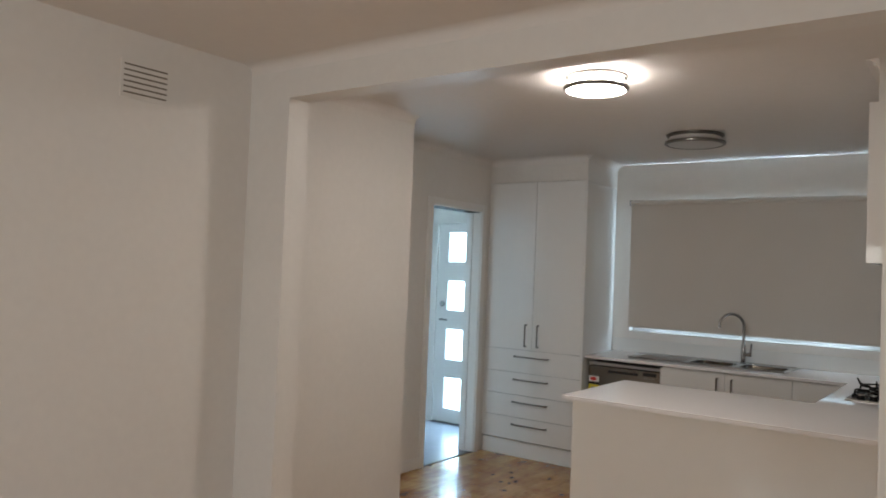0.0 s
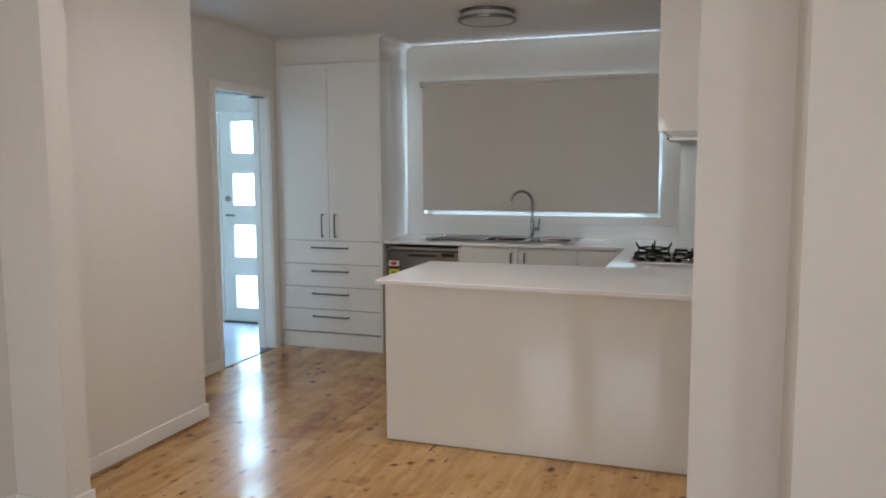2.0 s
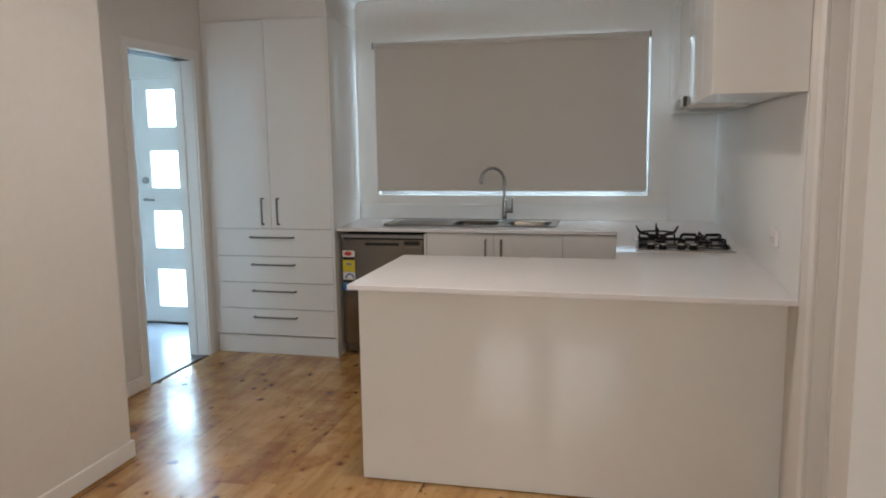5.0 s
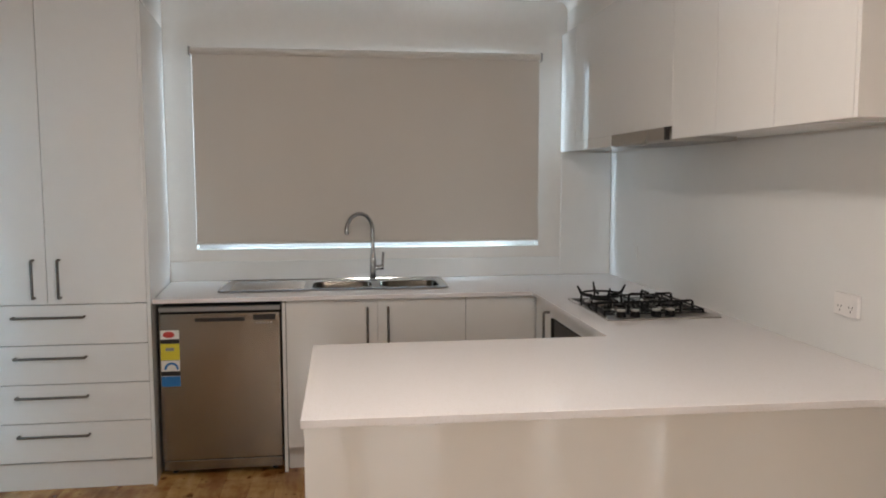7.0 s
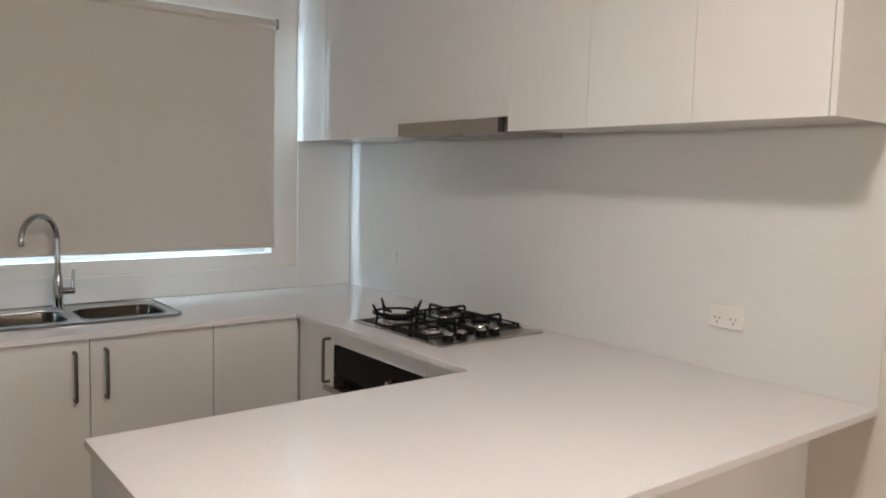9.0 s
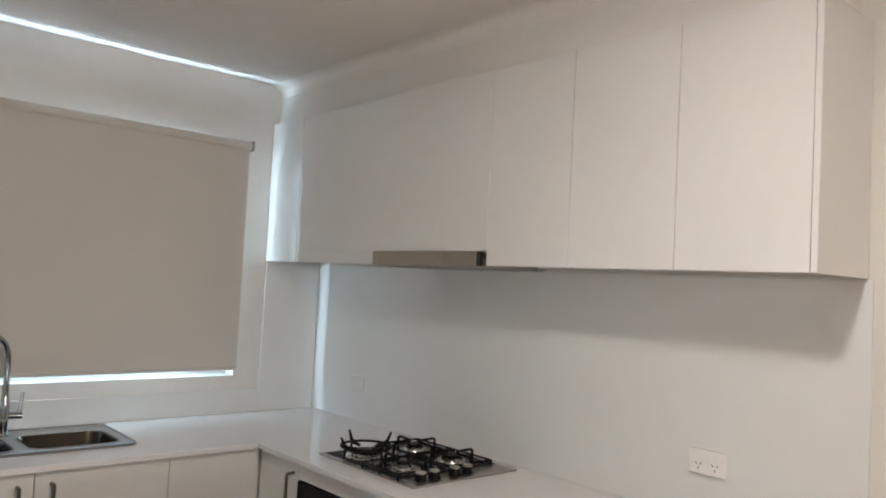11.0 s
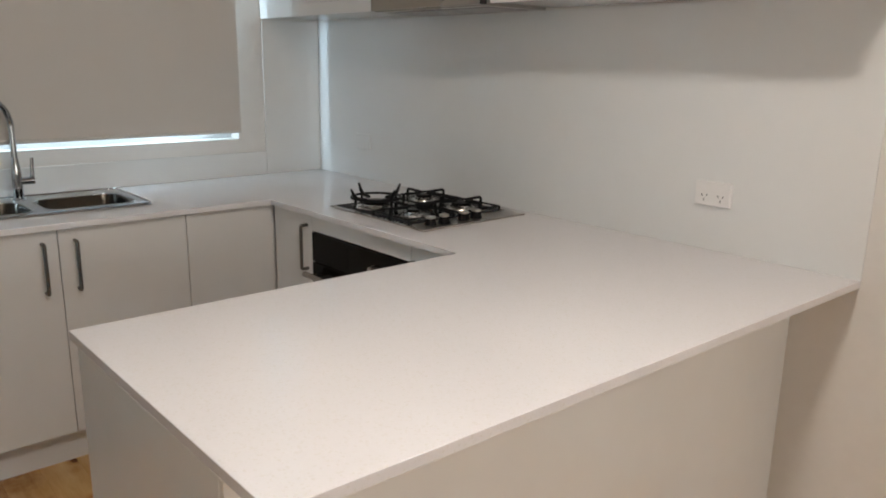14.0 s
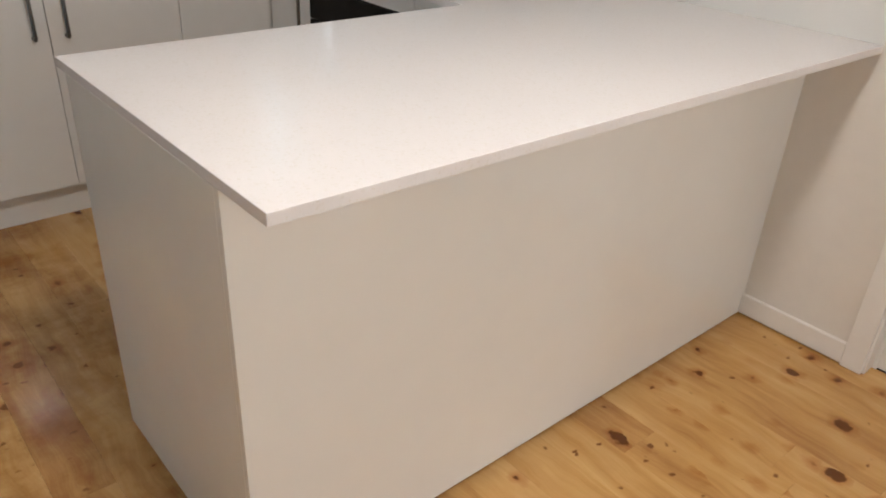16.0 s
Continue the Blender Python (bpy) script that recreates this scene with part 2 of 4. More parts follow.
IRON = material("cast_iron", (0.006, 0.006, 0.006), 0.6, vary=0.3, fine=200, bump=0.15, bump_scale=400, spec=0.2)
ENAMEL = material("black_enamel", (0.007, 0.006, 0.006), 0.42, vary=0.1, spec=0.07)
BLACKGLASS = material("black_glass", (0.005, 0.004, 0.003), 0.07, vary=0.1, spec=0.1)
DARK = material("dark_gap", (0.02, 0.018, 0.016), 0.8, vary=0.1)
DARKPLASTIC = material("dark_plastic", (0.022, 0.019, 0.018), 0.4, vary=0.1, spec=0.35)
# brown that stands for the shade inside the vent slots
SLOTSHADE = material("vent_slot_shade", (0.16, 0.13, 0.10), 0.8, vary=0.1)
PLASTIC = material("white_plastic", (0.82, 0.80, 0.78), 0.3, vary=0.01)
FABRIC = material("blind_fabric", (0.64, 0.60, 0.555), 0.85, vary=0.03, scale=1.5, fine=500, bump=0.2, bump_scale=900)
BLINDRAIL = material("blind_rail", (0.62, 0.59, 0.55), 0.45, vary=0.02)
GREYPLASTIC = material("grey_plastic", (0.30, 0.29, 0.28), 0.45, vary=0.03)
VINYL = material("laundry_vinyl", (0.27, 0.29, 0.35), 0.25, vary=0.06, scale=6, fine=80)
ALU = material("white_aluminium", (0.82, 0.83, 0.84), 0.35, vary=0.02)
PANE = glass("clear_glass", 0.02)
FROST = glass("frosted_glass", 0.35)
LAMPGLOW = glow("lamp_diffuser_lit", LAMP_COLOR, LAMP_POWER)
OPAL = material("lamp_diffuser_unlit", (0.5, 0.48, 0.46), 0.3, vary=0.02)
RED = material("label_red", (0.62, 0.06, 0.05), 0.4, vary=0.02)
YELLOW = material("label_yellow", (0.72, 0.62, 0.05), 0.4, vary=0.02)
BLUE = material("label_blue", (0.012, 0.17, 0.47), 0.4, vary=0.02)
LABELWHITE = material("label_white", (0.80, 0.79, 0.77), 0.4, vary=0.02)
LABELGREY = material("label_grey", (0.25, 0.27, 0.29), 0.4, vary=0.02)

# ---- building helpers ----
ORIGIN = {}


def box(bm, x0, x1, y0, y1, z0, z1, bevel=0.0):
    made = bmesh.ops.create_cube(bm, size=1.0, matrix=Matrix.Translation(((x0 + x1) / 2, (y0 + y1) / 2, (z0 + z1) / 2)) @ Matrix.Diagonal((abs(x1 - x0), abs(y1 - y0), abs(z1 - z0), 1)))
    if bevel:
        edges = list({e for v in made["verts"] for e in v.link_edges})
        bmesh.ops.bevel(bm, geom=edges, offset=bevel, segments=2, profile=0.5, affect="EDGES")
    return bm


def slanted(west, east, y0, y1, z0, z1):
    """An upright block whose west and east faces may run out of square: x at y0 and at y1."""
    w0, w1 = west if isinstance(west, tuple) else (west, west)
    e0, e1 = east if isinstance(east, tuple) else (east, east)
    bm = bmesh.new()
    v = [bm.verts.new(p) for z in (z0, z1) for p in ((w0, y0, z), (e0, y0, z), (e1, y1, z), (w1, y1, z))]
    for q in ((3, 2, 1, 0), (4, 5, 6, 7), (0, 1, 5, 4), (1, 2, 6, 5), (2, 3, 7, 6), (3, 0, 4, 7)):
        bm.faces.new([v[k] for k in q])
    return bm


def boxes(*dims, bevel=0.0):
    bm = bmesh.new()
    for d in dims:
        box(bm, *d, bevel=bevel)
    return bm


def rod(bm, a, b, r, n=12, r2=None):
    a, b = Vector(a), Vector(b)
    turn = (b - a).to_track_quat("Z", "Y").to_matrix().to_4x4()
    bmesh.ops.create_cone(bm, cap_ends=True, segments=n, radius1=r, radius2=r if r2 is None else r2, depth=(b - a).length, matrix=Matrix.Translation((a + b) / 2) @ turn)
    return bm


def tube(bm, path, r, n=12):
    """A round bar swept along a path of points."""
    rings = []
    pts = [Vector(p) for p in path]
    side = None
    for i, p in enumerate(pts):
        d = (pts[min(i + 1, len(pts) - 1)] - pts[max(i - 1, 0)]).normalized()
        if side is None:
            side = d.orthogonal().normalized()
        side = (side - d * side.dot(d)).normalized()
        up = d.cross(side)
        rr = r[i] if isinstance(r, (list, tuple)) else r
        rings.append([bm.verts.new(p + (side * math.cos(k * math.tau / n) + up * math.sin(k * math.tau / n)) * rr) for k in range(n)])
    for a, b in zip(rings, rings[1:]):
        for k in range(n):
            bm.faces.new((a[k], a[(k + 1) % n], b[(k + 1) % n], b[k]))
    bm.faces.new(rings[0][::-1])
    bm.faces.new(rings[-1])
    return bm


def lathe(bm, cx, cy, profile, n=40):
    """Profile of (radius, z) turned about a vertical axis."""
    rings = []
    for r, z in profile:
        if r < 1e-5:
            rings.append([bm.verts.new((cx, cy, z))])
        else:
            rings.append([bm.verts.new((cx + r * math.cos(k * math.tau / n), cy + r * math.sin(k * math.tau / n), z)) for k in range(n)])
    for a, b in zip(rings, rings[1:]):
        for k in range(n):
            q = [a[k % len(a)], a[(k + 1) % len(a)], b[(k + 1) % len(b)], b[k % len(b)]]
            q = list(dict.fromkeys(q))
            if len(q) > 2:
                bm.faces.new(q)
    bmesh.ops.recalc_face_normals(bm, faces=bm.faces[:])
    return bm


def rounded(x0, x1, y0, y1, r, z, n=6):
    out = []
    for cx, cy, a0 in ((x1 - r, y1 - r, 0), (x0 + r, y1 - r, 90), (x0 + r, y0 + r, 180), (x1 - r, y0 + r, 270)):
        for k in range(n + 1):
            a = radians(a0 + 90 * k / n)
            out.append((cx + r * math.cos(a), cy + r * math.sin(a), z))
    return out


def loft(bm, loops, cap=True):
    rings = [[bm.verts.new(p) for p in loop] for loop in loops]
    n = len(rings[0])
    for a, b in zip(rings, rings[1:]):
        for k in range(n):
            bm.faces.new((a[k], a[(k + 1) % n], b[(k + 1) % n], b[k]))
    if cap:
        bm.faces.new(rings[-1])
    return rings


def mesh_of(name, bm, mat, smooth=False):
    me = bpy.data.meshes.new(name)
    bm.normal_update()
    bm.to_mesh(me)
    bm.free()
    me.materials.append(mat)
    if smooth:
        me.shade_smooth()
        me.set_sharp_from_angle(angle=radians(40))
    return me


def solid(name, bm, mat, label="", category="", kind="structure", group="", smooth=False):
    """A thing of one mesh, or a piece of the setting."""
    ob = new(name, mesh_of(name, bm, mat, smooth))
    ORIGIN[ob] = Vector((0, 0, 0))
    return tagged(ob, label, category, group, kind)


def thing(name, at, label, category, group="", kind=""):
    ob = new(name)
    ob.location = at
    ob.empty_display_size = 0.1
    ORIGIN[ob] = Vector(at)
    return tagged(ob, label, category, group, kind)


def part(name, bm, mat, parent, label="", smooth=False):
    """One mesh under a thing or a part, from world coordinates."""
    bmesh.ops.translate(bm, verts=bm.verts[:], vec=-ORIGIN[parent])
    ob = new(name, mesh_of(name, bm, mat, smooth))
    ob.parent = parent
    ORIGIN[ob] = ORIGIN[parent]
    return tagged(ob, label)


def bar_handle(parent, a, b, out, r=0.0066):
    """A square-cornered bar handle from a to b, standing off its door along out."""
    a, b, out = Vector(a), Vector(b), Vector(out)
    d = (b - a).normalized() * 0.012
    bm = bmesh.new()
    tube(bm, [a, a + out * 0.9, a + out + d * 0.3, a + out + d, b + out - d, b + out - d * 0.3, b + out * 0.9, b], r, 8)
    return part("handle", bm, NICKEL, parent, "brushed metal bar handle", smooth=True)


# ---- setting ----
X_W, X_E, Y_N = -2.73, 0.214, 6.862
X_D, H = -3.31, 2.56
Y_O0, Y_O1 = 2.975, 3.105          # wall with the wide opening
L_W, L_E, L_S = X_W, 1.7, -1.65     # living room

solid("wall_west", boxes((X_W - 0.1, X_W, L_S - 0.1, 4.312, 0, H)), WALL, "off-white painted plaster wall beside the opening", "wall")
solid("wall_alcove", boxes((X_D - 0.1, X_W - 0.1, 4.235, 4.312, 0, H)), WALL, "off-white painted plaster return wall", "wall")
D0, D1, DH, DT = 5.31, 6.03, 2.09, 0.15
solid("wall_laundry_side", boxes((X_D - DT, X_D, 4.312, D0, 0, H), (X_D - DT, X_D, D1, Y_N, 0, H), (X_D - DT, X_D, D0, D1, DH, H)), WALL,
      "off-white painted wall with a doorway to the laundry", "wall")
W0, W1, WZ0, WZ1 = -2.264, -0.246, 1.099, 2.218
LD0, LD1, LDH = -4.40, -3.54, 2.06
solid("wall_north", boxes((LD1, W0, Y_N, 7.06, 0, H), (W1, 0.42, Y_N, 7.06, 0, H), (W0, W1, Y_N, 7.06, 0, WZ0), (W0, W1, Y_N, 7.06, WZ1, H),
                          (-5.3, LD0, Y_N, 7.06, 0, H), (LD0, LD1, Y_N, 7.06, LDH, H)), WALL, "off-white painted outer wall with a wide window", "wall")
ED0, ED1, EDH = 3.17, 3.925, 2.06
solid("wall_east", boxes((X_E, X_E + 0.1, ED1, Y_N, 0, H), (X_E, X_E + 0.1, Y_O1, ED0, 0, H), (X_E, X_E + 0.1, ED0, ED1, EDH, H)), WALL,
      "off-white painted wall behind the cooktop", "wall")
OP0, OP1, OPH = -2.445, 0.08, 2.373
solid("wall_opening", boxes((X_W, OP0, Y_O0, Y_O1, 0, H), (OP1, L_E, Y_O0, Y_O1, 0, H), (OP0, OP1, Y_O0, Y_O1, OPH, H)), WALL,
      "white plaster wall with a wide opening into the kitchen", "wall")
NIB = 0.345
solid("wall_nib", boxes((NIB, L_E, 2.655, Y_O0, 0, H)), WALL, "off-white painted wall nib beside the opening", "wall")
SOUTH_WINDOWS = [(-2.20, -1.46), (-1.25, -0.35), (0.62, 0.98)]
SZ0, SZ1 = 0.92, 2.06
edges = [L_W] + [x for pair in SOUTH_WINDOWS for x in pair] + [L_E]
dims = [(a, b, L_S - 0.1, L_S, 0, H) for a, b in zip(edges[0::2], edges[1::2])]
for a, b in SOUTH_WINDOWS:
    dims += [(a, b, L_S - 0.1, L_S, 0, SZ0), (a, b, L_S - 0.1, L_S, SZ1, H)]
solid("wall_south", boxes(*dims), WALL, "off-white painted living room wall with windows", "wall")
# unseen opening for the added fill lamp, no window known on this side
FILL_HOLE = (-1.2, -0.1, 0.9, 2.05)
solid("wall_living_east", boxes((L_E, L_E + 0.1, L_S - 0.1, FILL_HOLE[0], 0, H), (L_E, L_E + 0.1, FILL_HOLE[1], Y_O1, 0, H), (L_E, L_E + 0.1, FILL_HOLE[0], FILL_HOLE[1], 0, FILL_HOLE[2]), (L_E, L_E + 0.1, FILL_HOLE[0], FILL_HOLE[1], FILL_HOLE[3], H)), WALL,
      "off-white painted living room side wall", "wall")
solid("wall_laundry_far", boxes((-5.3, -5.2, 4.3, Y_N, 0, H), (-5.2, X_D - DT, 4.3, 4.4, 0, H)), WALL, "off-white laundry wall", "wall")
solid("ceiling", boxes((-5.4, 1.9, L_S - 0.1, 7.06, H, H + 0.1)), CEIL, "flat white plaster ceiling", "ceiling")
solid("bulkhead_pantry", slanted(X_D, (-2.374, -2.418), 6.162, Y_N, 2.353, H), WALL, "white plaster bulkhead above the pantry", "bulkhead")
solid("bulkhead_uppers", boxes((-0.078, X_E, 4.2, Y_N, 2.366, H)), WALL, "white plaster bulkhead above the wall cabinets", "bulkhead")


def cove(name, p, q, inward, size=0.055):
    """A concave plaster cornice along the ceiling from p to q."""
    bm = bmesh.new()
    p, q, inward = Vector((*p, H)), Vector((*q, H)), Vector((*inward, 0))
    prof = [(0.0, 0.0), (0.0, -size - 0.004), (0.0015, -size)]
    for k in range(1, 6):
        a = radians(90 * k / 6)
        prof.append((0.0015 + size * (1 - math.cos(a)), -size * (1 - math.sin(a)) - 0.0015))
    prof += [(size, -0.0015), (size + 0.004, 0.0)]
    loops = [[bm.verts.new(e + inward * u + Vector((0, 0, v - 0.001))) for u, v in prof] for e in (p, q)]
    n = len(prof)
    for k in range(n):
        bm.faces.new((loops[0][k], loops[0][(k + 1) % n], loops[1][(k + 1) % n], loops[1][k]))
    bm.faces.new(loops[0][::-1])
    bm.faces.new(loops[1])
    bmesh.ops.recalc_face_normals(bm, faces=bm.faces[:])
    return solid(name, bm, CEIL, "white concave plaster cornice along the ceiling", "cornice", smooth=True)


cove("cornice_uppers", (-0.078, Y_N), (-0.078, 4.2), (-1, 0))
cove("cornice_uppers_end", (-0.078, 4.2), (X_E, 4.2), (0, -1))
cove("cornice_east", (X_E, 4.2), (X_E, Y_O1), (-1, 0))
cove("cornice_pantry", (X_D, 6.162), (-2.374, 6.162), (0, -1))
cove("cornice_pantry_side", (-2.374, 6.162), (-2.418, Y_N), (1, 0))
cove("cornice_laundry_side", (X_D, 4.312), (X_D, 6.162), (1, 0))
cove("cornice_alcove", (X_D, 4.312), (X_W, 4.312), (0, 1))
cove("cornice_west", (X_W, Y_O1), (X_W, 4.312), (1, 0))
cove("cornice_opening_kitchen", (X_W, Y_O1), (X_E, Y_O1), (0, 1))
cove("cornice_opening_living", (X_W, Y_O0), (NIB, Y_O0), (0, -1), 0.045)


def skirting(name, x0, x1, y0, y1, top=0.092, low=0.001):
    bm = boxes((x0, x1, y0, y1, low, top))
    up = [e for e in bm.edges if all(v.co.z > top - 0.001 for v in e.verts)]
    bmesh.ops.bevel(bm, geom=up, offset=0.006, segments=3, profile=0.5, affect="EDGES")
    return solid(name, bm, TRIM, "white gloss painted skirting board", "skirting board")


S = 0.013
solid("trim_floor_edge", boxes((X_W + 0.033, X_W + 0.040, Y_O1 + S, 4.312, -0.004, 0.0008)), SUB, "dark open joint in the floor along the wall", "floor joint")
skirting("baseboard_living_west", X_W, X_W + S, L_S, Y_O0 - S)
skirting("baseboard_post_front", X_W, OP0 + S, Y_O0 - S, Y_O0)
skirting("baseboard_post_side", OP0, OP0 + S, Y_O0, Y_O1 + S)
skirting("baseboard_west", X_W, X_W + S, Y_O1 + S, 4.312 + S, low=0.009)
skirting("baseboard_alcove", X_D + S, X_W, 4.312, 4.312 + S)
skirting("baseboard_laundry_side", X_D, X_D + S, 4.312, D0 - 0.055, low=0.009)
skirting("baseboard_east", X_E - S, X_E, 3.9875, 4.3295, top=0.078, low=0.011)
skirting("baseboard_post_right", OP1 - S, NIB - S, Y_O0 - S, Y_O0)
skirting("baseboard_post_right_side", OP1 - S, OP1, Y_O0, Y_O1 + S)
skirting("baseboard_nib_side", NIB - S, NIB, 2.655 - S, Y_O0)
skirting("baseboard_nib", NIB, L_E, 2.655 - S, 2.655)


def door_casing(name, wall_x, toward, y0, y1, top, depth):
    """Lining and architraves of a doorway through a wall at x = wall_x, room side toward."""
    t = thing(name, (wall_x, (y0 + y1) / 2, 0), "white gloss painted door frame and architraves", "door frame", kind="structure")
    f = 0.014 * toward
    w = 0.062
    part("architrave", boxes((wall_x, wall_x + f, y0 - w, y0, 0.001, top + w), bevel=0.003), TRIM, t)
    part("architrave", boxes((wall_x, wall_x + f, y1, y1 + w, 0.001, top + w), bevel=0.003), TRIM, t)
    part("architrave", boxes((wall_x, wall_x + f, y0, y1, top, top + w), bevel=0.003), TRIM, t)
    back = wall_x - depth * toward
    part("jamb", boxes((wall_x, back, y0, y0 + 0.006, 0.001, top)), TRIM, t)
    part("jamb", boxes((wall_x, back, y1 - 0.006, y1, 0.001, top)), TRIM, t)
    part("head_jamb", boxes((wall_x, back, y0 + 0.006, y1 - 0.006, top - 0.006, top)), TRIM, t)
    mid = wall_x - depth * toward * 0.55
    if depth and toward > 0:
        # near-black strip over most of the head's underside
        part("head_strip", boxes((wall_x - 0.012, back + 0.012, y0 + 0.02, y1 - 0.02, top - 0.010, top - 0.0062)), DARK, t, "dark strip on the underside of the door head")
    part("door_stop", boxes((mid, mid - 0.03 * toward, y1 - 0.018, y1 - 0.006, 0.001, top - 0.006)), TRIM, t)
    return t


door_casing("door_frame_laundry", X_D, 1, D0, D1, DH, DT)
door_casing("door_frame_east", X_E, -1, ED0, ED1, EDH, 0.1)
dl = thing("door_2", (X_E + 0.08, ED1, 0), "plain white flush door, closed", "door", kind="structure")
part("leaf", boxes((X_E + 0.062, X_E + 0.098, ED0 + 0.008, ED1 - 0.008, 0.004, EDH - 0.01), bevel=0.002), TRIM, dl)
solid("threshold_laundry", boxes((X_D - 0.022, X_D, D0 + 0.006, D1 - 0.006, -0.02, 0.004), bevel=0.002), SUB, "dark timber threshold strip in the doorway", "threshold")

# laundry door with four frosted lights
ld = thing("door_1", (LD0, 6.9, 0), "white outside door with four frosted glass panes, closed", "door", kind="structure")
px0, px1 = -4.258, -3.685
pz = [(1.66, 1.962), (1.157, 1.462), (0.65, 0.964), (0.148, 0.466)]
dy0, dy1 = 6.88, 6.92
stiles = [(LD0 + 0.01, px0, dy0, dy1, 0.012, 2.05), (px1, LD1 - 0.01, dy0, dy1, 0.012, 2.05)]
zs = [0.012] + [z for pair in reversed(pz) for z in pair] + [2.05]
for a, b in zip(zs[0::2], zs[1::2]):
    stiles.append((px0, px1, dy0, dy1, a, b))
part("leaf", boxes(*stiles), TRIM, ld)
for a, b in pz:
    pane = part("pane", boxes((px0, px1, 6.896, 6.902, a, b)), FROST, ld, "frosted glass pane")
    pane.visible_shadow = False
bm = bmesh.new()
rod(bm, (-4.312, 6.88, 1.06), (-4.312, 6.835, 1.06), 0.011)
tube(bm, [(-4.312, 6.835, 1.06), (-4.30, 6.832, 1.06), (-4.22, 6.834, 1.058)], 0.009)
part("lever_handle", bm, CHROME, ld, "chrome lever handle", smooth=True)
bm = bmesh.new()
rod(bm, (-4.312, 6.88, 1.22), (-4.312, 6.862, 1.22), 0.028, 20)
part("deadlock", bm, CHROME, ld, "round chrome deadlock", smooth=True)
part("door_frame", boxes((LD0, LD0 + 0.008, 6.862, 6.99, 0, LDH), (LD1 - 0.008, LD1, 6.862, 6.99, 0, LDH), (LD0 + 0.008, LD1 - 0.008, 6.862, 6.99, 2.052, LDH)), TRIM, ld)
part("sill", boxes((LD0 + 0.008, LD1 - 0.008, 6.862, 7.02, -0.01, 0.009)), DARKPLASTIC, ld)
solid("laundry_floor", boxes((-5.2, X_D - DT, 4.4, Y_N, -0.05, -0.001), (X_D - DT, X_D - 0.022, D0 + 0.006, D1 - 0.006, -0.0188, -0.001)), VINYL, "pale grey vinyl laundry floor", "floor")

# kitchen window
win = thing("window_1", ((W0 + W1) / 2, 6.95, WZ0), "white aluminium window, daylight behind the blind", "window", kind="structure")
part("window_frame", boxes((W0, W0 + 0.03, 6.945, 6.985, WZ0, WZ1), (W1 - 0.03, W1, 6.945, 6.985, WZ0, WZ1), (W0 + 0.03, W1 - 0.03, 6.945, 6.985, WZ0, WZ0 + 0.04),
                           (W0 + 0.03, W1 - 0.03, 6.945, 6.985, WZ1 - 0.03, WZ1), (-1.275, -1.24, 6.947, 6.983, WZ0 + 0.03, WZ1 - 0.03)), ALU, win)
for a, b in ((W0 + 0.03, -1.275), (-1.24, W1 - 0.03)):
    pane = part("pane", boxes((a, b, 6.962, 6.967, WZ0 + 0.03, WZ1 - 0.03)), PANE, win, "clear glass")
    pane.visible_shadow = False
part("window_sill", boxes((W0, W1, Y_N - 0.004, 6.945, WZ0, WZ0 + 0.004), bevel=0.001), BLINDRAIL, win)
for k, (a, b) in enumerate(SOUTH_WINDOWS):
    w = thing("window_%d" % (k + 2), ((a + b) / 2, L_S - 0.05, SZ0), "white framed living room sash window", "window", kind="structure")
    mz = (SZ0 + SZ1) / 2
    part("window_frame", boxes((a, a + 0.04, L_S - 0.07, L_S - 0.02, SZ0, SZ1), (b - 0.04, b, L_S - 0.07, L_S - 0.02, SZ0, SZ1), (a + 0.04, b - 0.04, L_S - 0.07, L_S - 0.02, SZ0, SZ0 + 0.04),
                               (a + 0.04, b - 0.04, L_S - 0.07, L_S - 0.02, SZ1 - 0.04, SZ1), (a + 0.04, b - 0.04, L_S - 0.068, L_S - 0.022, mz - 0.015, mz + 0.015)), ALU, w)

# ---- kitchen ----
# pantry
PX0, PX1, PY = -3.262, -2.373, 6.135
pan = thing("pantry_cabinet", ((PX0 + PX1) / 2, 6.45, 0), "tall white gloss pantry with two doors over four drawers", "cabinet")
part("carcass", boxes((PX0 + 0.002, PX1 - 0.065, PY + 0.021, Y_N - 0.002, 0.145, 2.35)), CAB, pan)
part("plinth", boxes((X_D + 0.016, PX1, PY + 0.02, PY + 0.036, 0.001, 0.134)), CAB, pan)
part("end_panel", slanted((PX1, PX1 - 0.062), (PX1 + 0.016, PX1 - 0.044), PY, Y_N - 0.002, 0.001, 2.35), CAB, pan)
part("filler_panel", boxes((X_D + 0.003, PX0 - 0.001, PY + 0.018, PY + 0.034, 0.145, 2.35)), CAB, pan)
mid = -2.825
for a, b, hx in ((PX0, mid - 0.0015, mid - 0.057), (mid + 0.0015, PX1 - 0.002, mid + 0.060)):
    d = part("door", boxes((a, b, PY, PY + 0.018, 0.918, 2.347), bevel=0.0015), CAB, pan)
    bar_handle(d, (hx, PY, 0.949), (hx, PY, 1.129), (0, -0.03, 0))
for z0, z1 in ((0.721, 0.913), (0.530, 0.717), (0.339, 0.526), (0.145, 0.335)):
    d = part("drawer_front", boxes((PX0, PX1 - 0.002, PY, PY + 0.018, z0, z1), bevel=0.0015), CAB, pan)
    bar_handle(d, (-2.982, PY, z1 - 0.057), (-2.662, PY, z1 - 0.057), (0, -0.03, 0))

